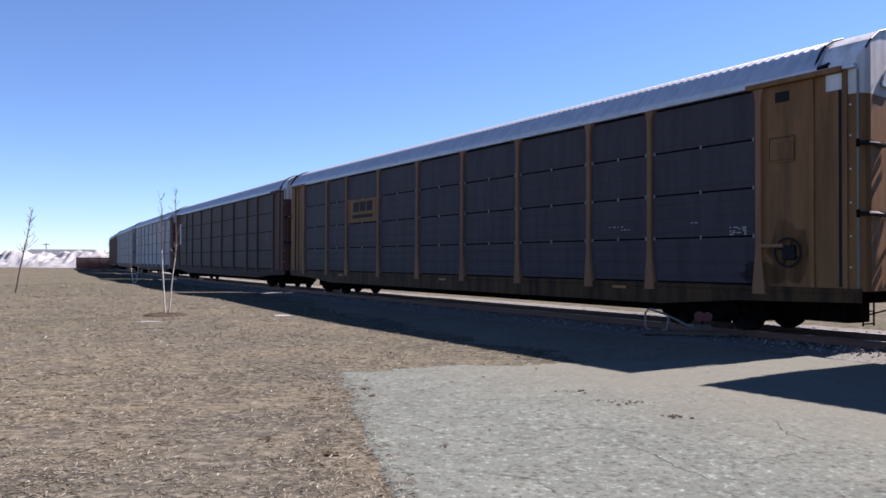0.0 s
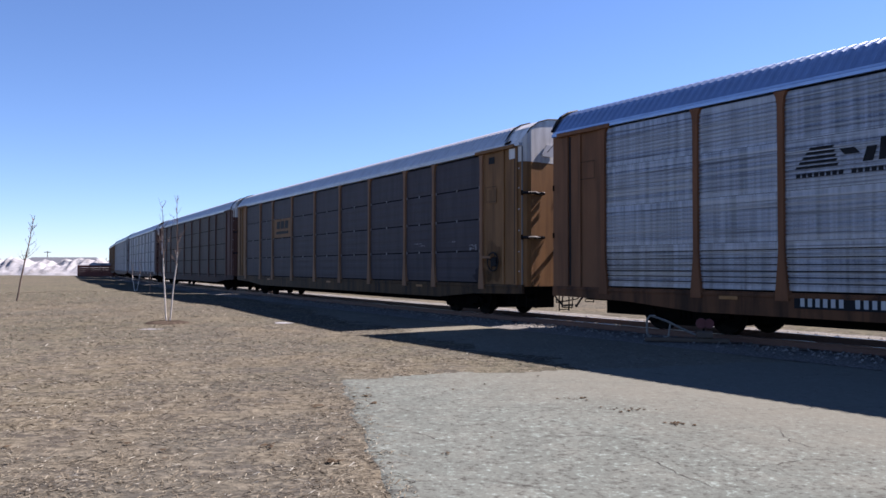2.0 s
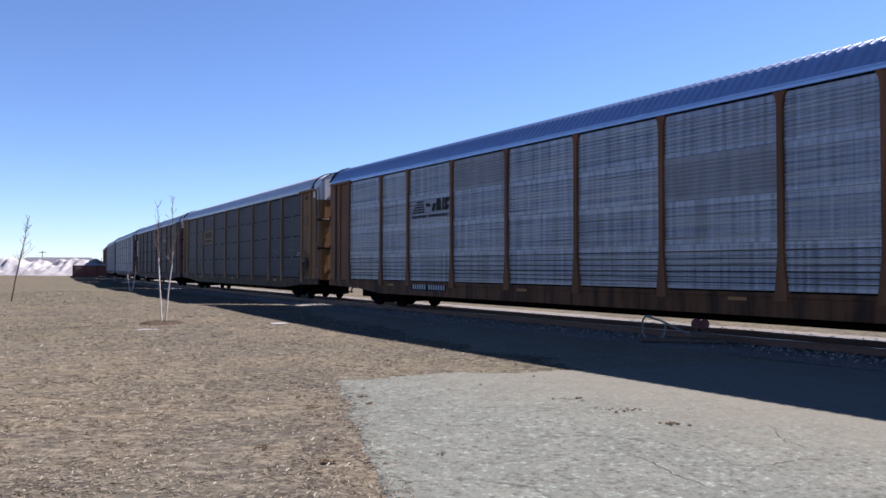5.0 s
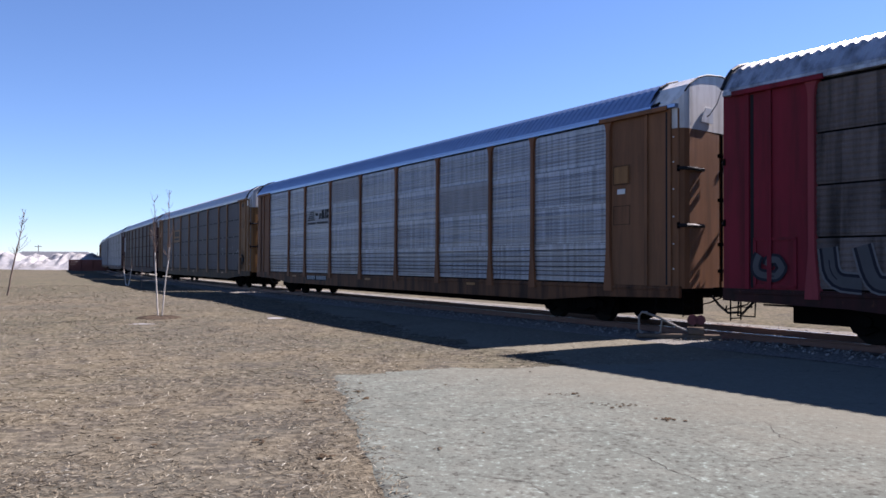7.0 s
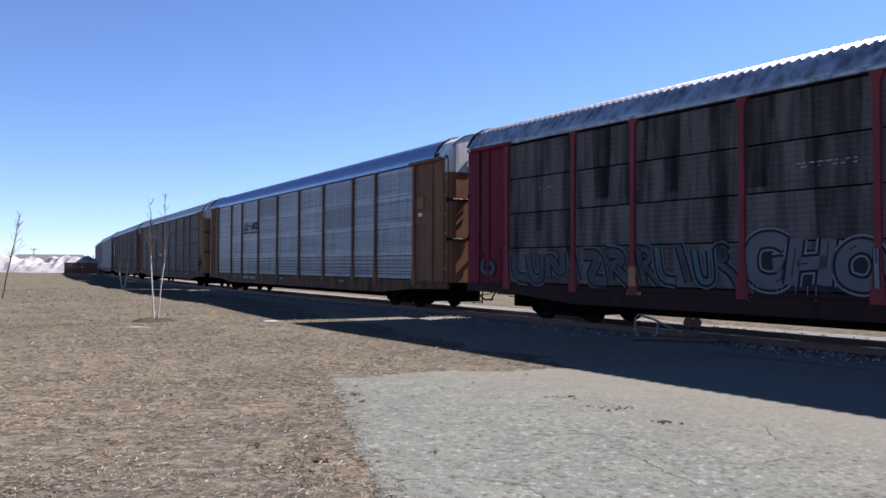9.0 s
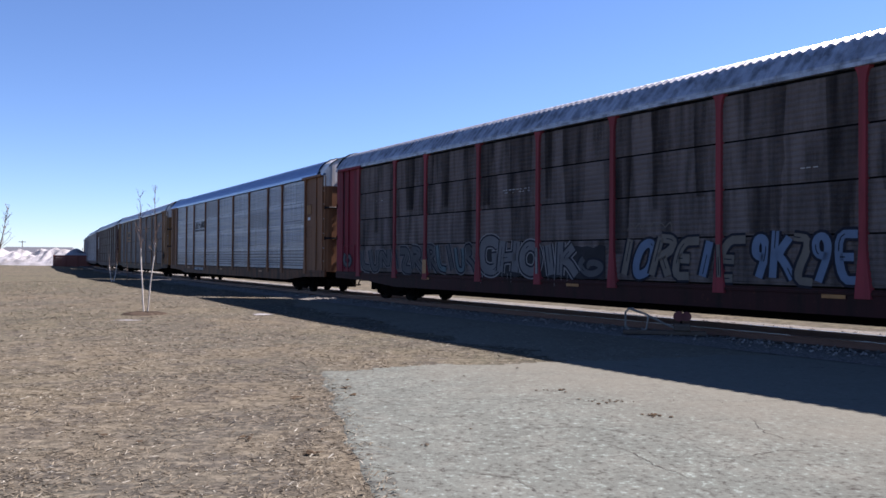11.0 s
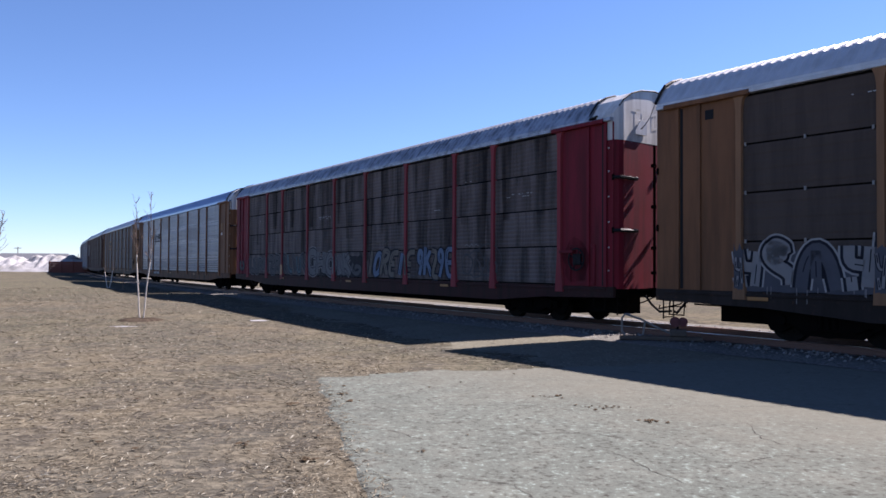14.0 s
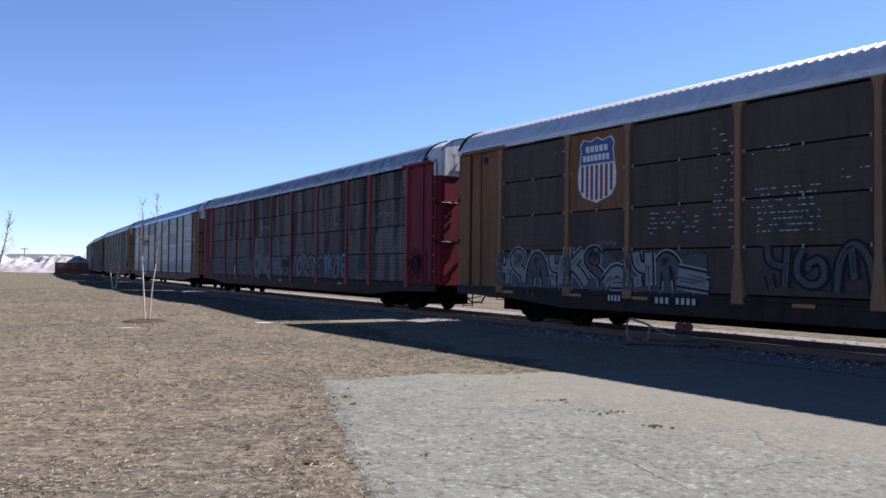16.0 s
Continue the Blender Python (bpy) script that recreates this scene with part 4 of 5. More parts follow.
def emblems():
    # dark slate car: ochre emblem plate with plain dark blocks
    p = plate(car_a, "emblem_plate", 4.66, 7.42, 2.95, 3.88, M["yellow"], 1.484, label="ochre emblem plate")
    marks(p, "emblem_shape", [(6.35, 6.85, 3.38, 3.76, 0.04), (5.75, 6.25, 3.38, 3.76, 0.04), (5.15, 5.65, 3.38, 3.76, 0.04), (5.10, 6.90, 3.12, 3.26, 0.0)], M["black"], 1.495)
    # silver car: slanted bars and blocks, a thin bar below
    bars = [(6.30 + 0.02 * i, 7.12 - 0.07 * i, 3.32 + 0.085 * i, 3.368 + 0.085 * i, 0.03) for i in range(5)]
    bars += [(5.88, 6.16, 3.50, 3.62, -0.10), (5.66, 5.84, 3.34, 3.60, 0.08), (5.44, 5.56, 3.34, 3.74, 0.04), (5.24, 5.42, 3.34, 3.74, -0.06), (5.10, 5.20, 3.34, 3.74, 0.04), (4.80, 5.04, 3.60, 3.74, 0.03), (4.82, 5.06, 3.34, 3.48, 0.03), (4.86, 4.98, 3.46, 3.62, -0.05)]
    marks(car_b, "emblem_shape", bars, M["black"], 1.4835, "black slanted bars and blocks")
    marks(car_b, "lettering_bar", [(7.10 - 0.118 * k - 0.085, 7.10 - 0.118 * k, 3.15, 3.225, 0.0) for k in range(19) if k != 8], M["black"], 1.4835)
    for root, x0, x1, z in ((car_b, 4.95, 7.15, 0.70), (car_d, 7.05, 7.60, 0.72), (car_d, 4.95, 6.2, 0.72)):
        p = plate(root, "number_plate", x0, x1, z - 0.02, z + 0.22, M["black"], 1.496, label="black number plate")
        n = max(4, int((x1 - x0) / 0.15))
        marks(p, "number_bar", [(x0 + 0.06 + (x1 - x0 - 0.12) * i / n, x0 + (x1 - x0 - 0.12) * (i + 0.55) / n + 0.06, z + 0.02, z + 0.18, 0) for i in range(n) if i != n // 2 or n < 6], M["stencil"], 1.507)
    # vent slots in the lower sheets of the silver car
    for a, b in zip(P_B, P_B[1:]):
        for z in (1.14, 1.25, 1.37, 1.50, 1.64, 1.80):
            bm = bmesh.new()
            box(bm, a + 0.10, b - 0.10, 1.478, 1.4835, z, z + 0.022)
            part("vent_slot", bm, M["black"], car_b)
    # shield emblem on a tan plate
    p = plate(car_d, "emblem_plate", 6.96, 8.84, 2.93, 4.84, M["tan"], 1.45, 0.035, "tan emblem plate")

    top = [(-0.62, 4.52), (-0.50, 4.66), (-0.22, 4.60), (0, 4.68), (0.22, 4.60), (0.50, 4.66), (0.62, 4.52), (0.58, 4.36), (0.63, 4.06)]
    full = top + [(0.68, 3.80), (0.66, 3.50), (0.50, 3.28), (0.22, 3.20), (0, 3.12), (-0.22, 3.20), (-0.50, 3.28), (-0.66, 3.50), (-0.68, 3.80), (-0.63, 4.06), (-0.58, 4.36)]
    bm = bmesh.new()
    prism(bm, [(7.9 - 0.93 * x, 3.9 + (z - 3.9) * 1.035) for x, z in full], 1.487, 1.491)
    shield = part("shield_emblem", fix(bm), M["white"], p, "shield emblem, blue over red and white stripes")
    bm = bmesh.new()
    prism(bm, [(7.9 - 0.885 * x, z) for x, z in top + [(-0.63, 4.06), (-0.58, 4.36)]], 1.4915, 1.4945)
    part("shield_field", fix(bm), M["paint_blue"], shield)
    for i in range(7):
        x = -0.54 + 0.18 * i
        low = 3.18 + 0.30 * (abs(x) / 0.62) ** 3
        bm = bmesh.new()
        box(bm, 7.9 - 0.885 * x - 0.042, 7.9 - 0.885 * x + 0.042, 1.4915, 1.4945, low, 4.03)
        part("stripe", bm, M["paint_red"], shield)
    marks(shield, "lettering_bar", [(8.25 - 0.150 * k - 0.110, 8.25 - 0.150 * k, 4.35, 4.50, -0.012) for k in range(5)] + [(8.35 - 0.128 * k - 0.096, 8.35 - 0.128 * k, 4.13, 4.28, -0.012) for k in range(7)], M["white"], 1.496)
    # stencilled small print, too small to read
    rng = random.Random(5)
    for root, blocks in ((car_d, ((4.95, 6.3, 2.25, 2.80, 5), (4.12, 4.6, 2.3, 4.5, 16), (2.3, 3.7, 2.2, 3.15, 8), (2.9, 3.7, 3.75, 3.95, 2), (1.4, 1.9, 3.1, 3.4, 2), (8.95, 9.4, 4.4, 4.6, 1))),
                         (car_c, ((9.8, 10.6, 3.50, 3.60, 1), (-10.7, -9.6, 3.30, 3.45, 2), (-6.2, -5.6, 3.15, 3.25, 1), (-7.9, -7.4, 3.9, 4.0, 1), (1.9, 3.1, 3.3, 3.45, 2))),
                         (car_a, ((-11.5, -11.1, 1.98, 2.16, 5), (-10.4, -9.9, 2.25, 2.30, 1), (-8.3, -7.6, 2.15, 2.30, 2)))):
        for x0, x1, z0, z1, rows in blocks:
            bm = bmesh.new()
            stencil(bm, rng, x0, x1, z0, z1, 1.4865, rows)
            tagged(part("stencil_bar", bm, M["stencil"], root), kind="stuff")
    # labels and reflectors
    plate(car_b, "route_card", -12.40, -12.15, 3.10, 3.22, M["white"], 1.48)
    plate(car_b, "card_board", -12.50, -12.05, 3.35, 3.75, M["yellow"], 1.478, 0.02)
    plate(car_a, "card_board", -12.55, -12.05, 3.35, 3.75, M["yellow"], 1.478, 0.02)
    plate(car_a, "vent_hole", -12.45, -12.15, 4.52, 4.72, M["black"], 1.477, 0.006)
    plate(car_d, "vent_hole", 12.2, 12.4, 4.5, 4.7, M["black"], 1.477, 0.006)
    plate(car_e, "notice_board", 11.4, 11.9, 2.6, 4.2, M["cap_white"], 1.49, 0.012)
    for root, xs in ((car_d, (11.2, 8.6, 6.5, 2.6, -2.0)), (car_c, (7.05, 0.2, -6.5)), (car_b, (8.6, 1.0, -6.0)), (car_a, (8.0, 0.0, -8.0))):
        for x in xs:
            plate(root, "reflector", x - 0.22, x + 0.22, 0.80, 0.87, M["amber"], 1.5155, 0.004)
    plate(car_c, "stake_paint", 6.98, 7.20, 1.0, 1.45, M["amber"], 1.537, 0.004)
    # handbrake wheels and gear boxes on the end bays
    for root, x, mat in ((car_a, -12.45, M["black"]), (car_c, -12.45, M["black"])):
        bm = bmesh.new()
        pts = [(x + 0.27 * math.cos(k * math.tau / 20), 1.545, 1.62 + 0.27 * math.sin(k * math.tau / 20)) for k in range(21)]
        tube(bm, pts, 0.02, n=6)
        for k in range(4):
            a = k * math.tau / 8 * 2 + 0.4
            tube(bm, [(x, 1.52, 1.62), (x + 0.27 * math.cos(a), 1.545, 1.62 + 0.27 * math.sin(a))], 0.014, n=5)
        box(bm, x - 0.13, x + 0.13, 1.47, 1.53, 1.48, 1.76, 0.02)
        part("handbrake_wheel", bm, mat, root, "dark handbrake wheel and gear box")
    for root, x0, x1, z in ((car_a, -12.35, -11.85, 1.72), (car_c, -12.35, -11.85, 1.78)):
        plate(root, "step_ledge", x0, x1, z, z + 0.07, M["post_ochre"] if root is car_a else M["red"], 1.476, 0.09)
    for root, x, z in ((car_a, -12.3, 3.62), (car_b, -12.3, 3.55), (car_b, -12.3, 2.6), (car_b, 12.7, 3.9)):
        bm = bmesh.new()
        for a, b, c, d in ((x - 0.27, x + 0.27, z + 0.21, z + 0.225), (x - 0.27, x + 0.27, z - 0.225, z - 0.21), (x - 0.27, x - 0.255, z - 0.21, z + 0.21), (x + 0.255, x + 0.27, z - 0.21, z + 0.21)):
            box(bm, a, b, 1.4985, 1.501, c, d)
        part("stencil_frame", bm, M["sill_yellow"], root)
    for x in (-12.6, 12.5):
        bm = bmesh.new()
        for a, b, c, d in ((x - 0.45, x + 0.45, 1.92, 1.98), (x - 0.45, x - 0.39, 1.0, 1.98), (x + 0.39, x + 0.45, 1.0, 1.98), (x - 0.45, x + 0.45, 1.0, 1.06)):
            box(bm, a, b, 1.475, 1.50, c, d)
        part("pocket_frame", bm, M["red"], car_c)


emblems()

def stains():
    """Dark runs of soot down the red car's sheets, and soot round the brake wheels."""
    rng = random.Random(17)
    x = -11.3
    while x < 11.3:
        w = rng.uniform(0.25, 0.95)
        low = rng.uniform(1.2, 3.2)
        bm = bmesh.new()
        n = 8
        left = [bm.verts.new((x + 0.05 * noise.noise((k, x, 0)) + w * 0.16 * (k / n) ** 1.6, 1.4815, 4.85 + (low - 4.85) * k / n)) for k in range(n + 1)]
        right = [bm.verts.new((x + w + 0.05 * noise.noise((k, x, 5)) - w * 0.16 * (k / n) ** 1.6, 1.4815, 4.85 + (low - 4.85) * k / n)) for k in range(n + 1)]
        for k in range(n):
            bm.faces.new((left[k], right[k], right[k + 1], left[k + 1]))
        part("soot_run", bm, M["soot"], car_c)
        x += w + rng.uniform(0.15, 0.9)
    for root, cx, cz, rx, rz in ((car_a, -12.45, 1.62, 0.42, 0.62), (car_c, -12.45, 1.6, 0.5, 0.5), (car_a, -11.9, 1.2, 0.5, 0.25)):
        bm = bmesh.new()
        bm.faces.new([bm.verts.new((px, 1.5185, pz)) for px, pz in blob(rng, cx, cz, rx, rz, 18, 0.2)])
        part("soot_patch", bm, M["soot"], root)


stains()

# graffiti along the lower sheets: chunky painted letters, each drawn from a few strokes in a unit square
def spiral(cx, cz, r, a0, turns, n=16):
    return [(cx + r * (1 - 0.8 * k / n) * math.cos(a0 + turns * math.tau * k / n), cz + r * (1 - 0.8 * k / n) * math.sin(a0 + turns * math.tau * k / n)) for k in range(n + 1)]


GLYPH = {
    "g": [[(0.90, 0.86), (0.62, 1.0), (0.22, 0.95), (0.08, 0.55), (0.16, 0.12), (0.52, 0.0), (0.86, 0.10), (0.90, 0.42), (0.60, 0.42)]],
    "h": [[(0.24, 1.04), (0.10, 0.0)], [(0.84, 1.0), (0.72, 0.0)], [(0.20, 0.48), (0.78, 0.50)]],
    "o": [[(0.50 + 0.36 * math.cos(k * 0.55), 0.50 + 0.46 * math.sin(k * 0.55)) for k in range(13)]],
    "k": [[(0.22, 1.05), (0.10, 0.0)], [(0.86, 0.92), (0.30, 0.52), (0.62, 0.40), (0.98, 0.0)]],
    "i": [[(0.42, 1.0), (0.58, 0.0)]],
    "r": [[(0.20, 0.0), (0.14, 1.0)], [(0.16, 1.0), (0.70, 0.98), (0.78, 0.66), (0.24, 0.50)], [(0.42, 0.50), (0.94, 0.0)]],
    "e": [[(0.86, 1.0), (0.16, 1.0), (0.22, 0.0), (0.92, 0.0)], [(0.20, 0.50), (0.74, 0.50)]],
    "l": [[(0.24, 1.0), (0.18, 0.05), (0.90, 0.0)]],
    "u": [[(0.14, 1.0), (0.18, 0.10), (0.52, 0.0), (0.80, 0.14), (0.84, 1.0)]],
    "n": [[(0.12, 0.0), (0.16, 1.0), (0.80, 0.04), (0.86, 1.0)]],
    "z": [[(0.10, 1.0), (0.86, 0.96), (0.14, 0.04), (0.92, 0.0)]],
    "nine": [[(0.62, 0.52), (0.22, 0.58), (0.20, 0.96), (0.58, 1.02), (0.72, 0.66), (0.30, 0.0)]],
    "s": [spiral(0.42, 0.74, 0.22, 0.2, 1.3)[::-1] + [(0.30, 0.95), (0.12, 0.72), (0.30, 0.50), (0.72, 0.28), (0.80, 0.0)]],
    "arch": [[(0.10, 0.0), (0.16, 0.62), (0.46, 1.0), (0.80, 0.66), (0.92, 0.0)], [(0.46, 0.9), (0.50, 0.25)]],
    "mound": [[(0.0, 0.06), (0.28, 0.44), (0.62, 0.50), (0.94, 0.06)], [(0.2, 0.12), (0.8, 0.12)]],
    "slab": [[(0.30, 0.95), (0.34, 0.55), (0.70, 0.50)], [(0.36, 0.30), (0.40, 0.0)], [(0.78, 0.9), (0.74, 0.05)]],
    "bar": [[(0.0, 0.22), (1.0, 0.10)], [(0.0, 0.42), (0.9, 0.30)]],
    "curl": [spiral(0.5, 0.45, 0.45, 2.2, 1.2)],
}


def rounded(pts, times=2):
    for _ in range(times):
        cut = [pts[0]]
        for p, q in zip(pts, pts[1:]):
            cut += [(p[0] * 0.75 + q[0] * 0.25, p[1] * 0.75 + q[1] * 0.25), (p[0] * 0.25 + q[0] * 0.75, p[1] * 0.25 + q[1] * 0.75)]
        pts = cut + [pts[-1]]
    return pts


def lettering(root, seed, word, x0, x1, z0, z1, fills, ink, halo=None, fat=0.26, ink_wide=0.055, slant=0.0, y=1.492, label="spray painted letters with dark outlines"):
    """A row of painted letters from x0 towards x1 (to the rear); fills are taken in turn, halo is a pale rim outside the dark outline."""
    rng = random.Random(seed)
    lines, rims = bmesh.new(), bmesh.new()
    paints = [bmesh.new() for _ in fills]
    w, h = (x1 - x0) / len(word), z1 - z0
    for i, g in enumerate(word):
        tall, drop = h * rng.uniform(0.90, 1.04), rng.uniform(-0.03, 0.04) * h
        grow = 1.12
        lay = y + 0.0018 * (i % 4)
        for pts in GLYPH[g]:
            path = [(x0 + w * (i + 0.5 + (u - 0.5) * grow) + slant * (0.5 - v) * (1 if w > 0 else -1), z0 + drop + tall * (0.10 + 0.80 * v)) for u, v in pts]
            path = rounded([(px + rng.uniform(-0.03, 0.03), pz + rng.uniform(-0.02, 0.02)) for px, pz in path])
            fatness = fat * rng.uniform(0.88, 1.15) * min(1.0, abs(w) / 0.7)
            if halo:
                stroke(rims, path, fatness + 2 * ink_wide + 0.075, lay - 0.0012)
            stroke(lines, path, fatness + 2 * ink_wide, lay)
            stroke(paints[i % len(fills)], path, fatness, lay + 0.0006)
            # a thin shade line inside each stroke
            a = rng.randrange(max(1, len(path) - 4))
            stroke(lines, path[a:a + 4], 0.022, lay + 0.0011)
    ob = tagged(part("graffiti", lines, ink, root, label), kind="stuff")
    for bm, mat in zip(paints, fills):
        tagged(part("paint_fill", bm, mat, ob), kind="stuff")
    if halo:
        tagged(part("paint_rim", rims, halo, ob), kind="stuff")
    else:
        rims.free()


def wash(root, seed, x0, x1, z0, z1, material, y=1.4865):
    """Thin uneven coat of paint behind the letters."""
    n = max(8, int(abs(x1 - x0) * 5))
    bm = bmesh.new()
    xs = [x0 + (x1 - x0) * k / n for k in range(n + 1)]
    low = [bm.verts.new((x, y, z0 + 0.06 * noise.noise((k * 0.8, seed, 3)))) for k, x in enumerate(xs)]
    top = [bm.verts.new((x, y, z1 + 0.22 * noise.noise((k * 0.55, seed, 0)))) for k, x in enumerate(xs)]
    for k in range(n):
        bm.faces.new((low[k], low[k + 1], top[k + 1], top[k]))
    tagged(part("paint_haze", bm, material, root), kind="stuff")


def drips(root, seed, x0, x1, z, material, count, y=1.493):
    rng = random.Random(seed)
    bm = bmesh.new()
    for _ in range(count):
        x, ln = rng.uniform(x0, x1), rng.uniform(0.05, 0.28)
        stroke(bm, [(x, z + 0.04), (x + 0.004, z - ln)], 0.014, y)
    tagged(part("paint_drip", bm, material, root), kind="stuff")


def scrawl(root, seed, x0, x1, z0, z1, material, wide=0.022, y=1.488):
    """A quick unreadable marker scrawl: one looping line."""
    rng = random.Random(seed)
    n = max(6, int(abs(x1 - x0) * 14))
    pts = [(x0 + (x1 - x0) * k / n + rng.uniform(-0.03, 0.03), (z0 + z1) / 2 + (z1 - z0) * 0.5 * math.sin(k * 2.1 + seed) * rng.uniform(0.4, 1.0)) for k in range(n + 1)]
    bm = bmesh.new()
    stroke(bm, rounded(pts), wide, y)
    tagged(part("marker_scrawl", bm, material, root), kind="stuff")


INK = M["spray_ink"]
lettering(car_c, 21, ["l", "u", "n", "i", "z", "r"], 11.55, 7.25, 1.02, 1.90, [M["spray_dim"]], INK, M["spray_mid"], fat=0.20, slant=0.10)
lettering(car_c, 22, ["r", "l", "i", "u", "s"], 6.95, 4.35, 1.02, 1.96, [M["spray_dim"], M["spray_teal"]], INK, M["spray_mid"], fat=0.17, slant=0.14)
wash(car_c, 43, 4.1, -0.9, 1.0, 1.82, M["spray_haze"])
lettering(car_c, 23, ["g", "h", "o"], 4.10, 1.42, 1.00, 2.06, [M["spray_mid"]], INK, M["spray_pale"], fat=0.26, ink_wide=0.05)
lettering(car_c, 28, ["i", "k"], 1.42, 0.10, 1.00, 2.08, [M["spray_mid"]], INK, M["spray_pale"], fat=0.25, ink_wide=0.05)
lettering(car_c, 29, ["curl"], 0.0, -0.95, 1.00, 1.70, [M["spray_dim"]], INK, fat=0.15)
lettering(car_c, 24, ["i", "o", "r", "e", "i", "e"], -1.30, -4.60, 1.00, 2.00, [M["spray_buff"], M["spray_blue"], M["spray_buff"]], INK, fat=0.24, slant=-0.30)
lettering(car_c, 25, ["nine", "k", "z", "nine", "e"], -4.85, -6.95, 1.00, 2.02, [M["spray_blue"], M["spray_blue"], M["spray_buff"]], INK, fat=0.25)
scrawl(car_c, 61, -1.6, -2.9, 2.10, 2.40, M["spray_buff"])
scrawl(car_c, 62, -7.6, -8.3, 1.98, 2.12, M["spray_pale"])
bm_ring = bmesh.new()
stroke(bm_ring, arc(-8.75, 1.62, 0.62, 0.46, 200, -140, 40), 0.035, 1.4885)
stroke(bm_ring, arc(-8.15, 1.50, 0.42, 0.40, 30, 330, 30), 0.03, 1.4895)
tagged(part("marker_scrawl", bm_ring, M["spray_dim"], car_c), kind="stuff")
lettering(car_c, 26, ["o", "n", "curl"], -7.4, -9.3, 1.10, 1.90, [M["spray_dim"]], M["grime"], fat=0.05, ink_wide=0.015)
lettering(car_c, 27, ["curl"], 12.95, 12.15, 1.05, 1.85, [M["spray_dim"]], INK, fat=0.12, y=1.506)
drips(car_c, 71, 4.1, 0.2, 1.06, M["spray_pale"], 14)
wash(car_d, 45, 11.45, 4.75, 0.98, 1.80, M["spray_slate"])
lettering(car_d, 31, ["slab", "s", "arch", "slab", "k", "s", "mound", "slab", "arch", "bar"], 11.80, 4.70, 0.98, 2.04, [M["spray_pale"], M["spray_pale"], M["spray_slate"]], INK, M["spray_grey"], fat=0.21, y=1.4935)
scrawl(car_d, 63, 7.9, 7.25, 2.03, 2.20, M["spray_pale"], 0.02)
scrawl(car_d, 64, 5.6, 4.7, 1.60, 1.95, M["spray_dim"], 0.025)
scrawl(car_d, 65, 5.5, 4.8, 1.35, 1.60, M["spray_dim"], 0.025)
lettering(car_d, 33, ["slab", "curl", "arch"], 3.55, 1.30, 1.00, 2.15, [M["spray_dim"]], INK, fat=0.10)
wash(car_d, 46, 1.2, -1.3, 1.0, 1.75, M["sill_red"])
lettering(car_d, 34, ["u", "curl"], 1.1, -1.2, 1.00, 1.75, [M["red"]], INK, M["spray_dim"], fat=0.16)
for px in (11.60, 8.90, 6.90):
    wash(car_d, 50 + px, px + 0.10, px - 0.10, 1.02, 1.80, M["spray_slate"], 1.5365)
    lettering(car_d, 80 + int(px), ["slab"], px + 0.10, px - 0.10, 1.02, 1.85, [M["spray_pale"]], INK, fat=0.16, ink_wide=0.02, y=1.538)
for px in (1.55, -4.09):
    lettering(car_c, 80 + int(px), ["i"], px + 0.10, px - 0.10, 1.02, 1.90, [M["spray_pale"] if px > 0 else M["spray_buff"]], INK, fat=0.30, ink_wide=0.02, y=1.538)
drips(car_d, 72, 11.4, 5.0, 1.04, M["spray_pale"], 22)
# chalk tag on the pale rear cap of the red car
bm_cap = bmesh.new()
for cy, pts in ((0.72, [(-0.12, 0.2), (0.12, 0.2), (0.0, 0.2), (0.0, -0.2)]), (0.34, [(-0.1, -0.2), (-0.1, 0.2), (0.1, 0.12), (-0.1, 0.0), (0.1, -0.2)]), (-0.05, [(0.1, 0.2), (-0.1, 0.15), (-0.1, -0.2), (0.1, -0.15)])):
    stroke(bm_cap, [(cy - u, 5.02 + v) for u, v in pts], 0.05, 0.0)
for v in bm_cap.verts:
    v.co = Vector((-HALF - 0.010 + 0.105 * (1.2 - v.co.x), v.co.x, v.co.z))
tagged(part("chalk_tag", bm_cap, M["white"], car_c), kind="stuff")


# ---------------------------------------------------------------- switch stand beside the track
def switch_stand():
    base = Vector((5.02, 16.35, -0.08))
    root = tagged(new("switch_stand"), "low switch stand with bent pale pipe and red target", "switch stand")
    root.location = base
    root.rotation_euler = (0, 0, radians(-14))
    bm = bmesh.new()
    box(bm, -0.75, 0.95, -0.12, 0.12, -0.03, 0.05, 0.01)
    box(bm, 0.30, 0.62, -0.16, 0.16, 0.05, 0.20, 0.03)
    part("base", fix(bm), M["tie"], root)
    bm = bmesh.new()
    tube(bm, [(-0.62, 0, 0.02), (-0.70, 0, 0.14), (-0.70, 0, 0.42), (-0.64, 0, 0.50), (-0.52, 0, 0.50)], 0.024, n=8)
    tube(bm, [(-0.60, 0, 0.50), (-0.30, 0, 0.40), (0.10, 0, 0.20), (0.42, 0, 0.07)], 0.024, n=8)
    tube(bm, [(-0.62, 0, 0.03), (-0.40, 0, 0.02), (-0.26, 0, 0.08), (-0.22, 0, 0.34)], 0.020, n=8)
    part("lever_pipe", bm, M["pipe"], root, "bent pale galvanised pipe")
    bm = bmesh.new()
    tube(bm, [(0.46, 0.1, 0.18), (0.46, 0.1, 0.42)], 0.022, n=8)
    part("mast", bm, M["under"], root)
    for dx, r in ((0.40, 0.11), (0.56, 0.10)):
        bm = bmesh.new()
        disc(bm, dx, 0.36, r, -0.02, 0.0, 20)
        part("target", fix(bm), M["target"], root, "round faded red target")


switch_stand()


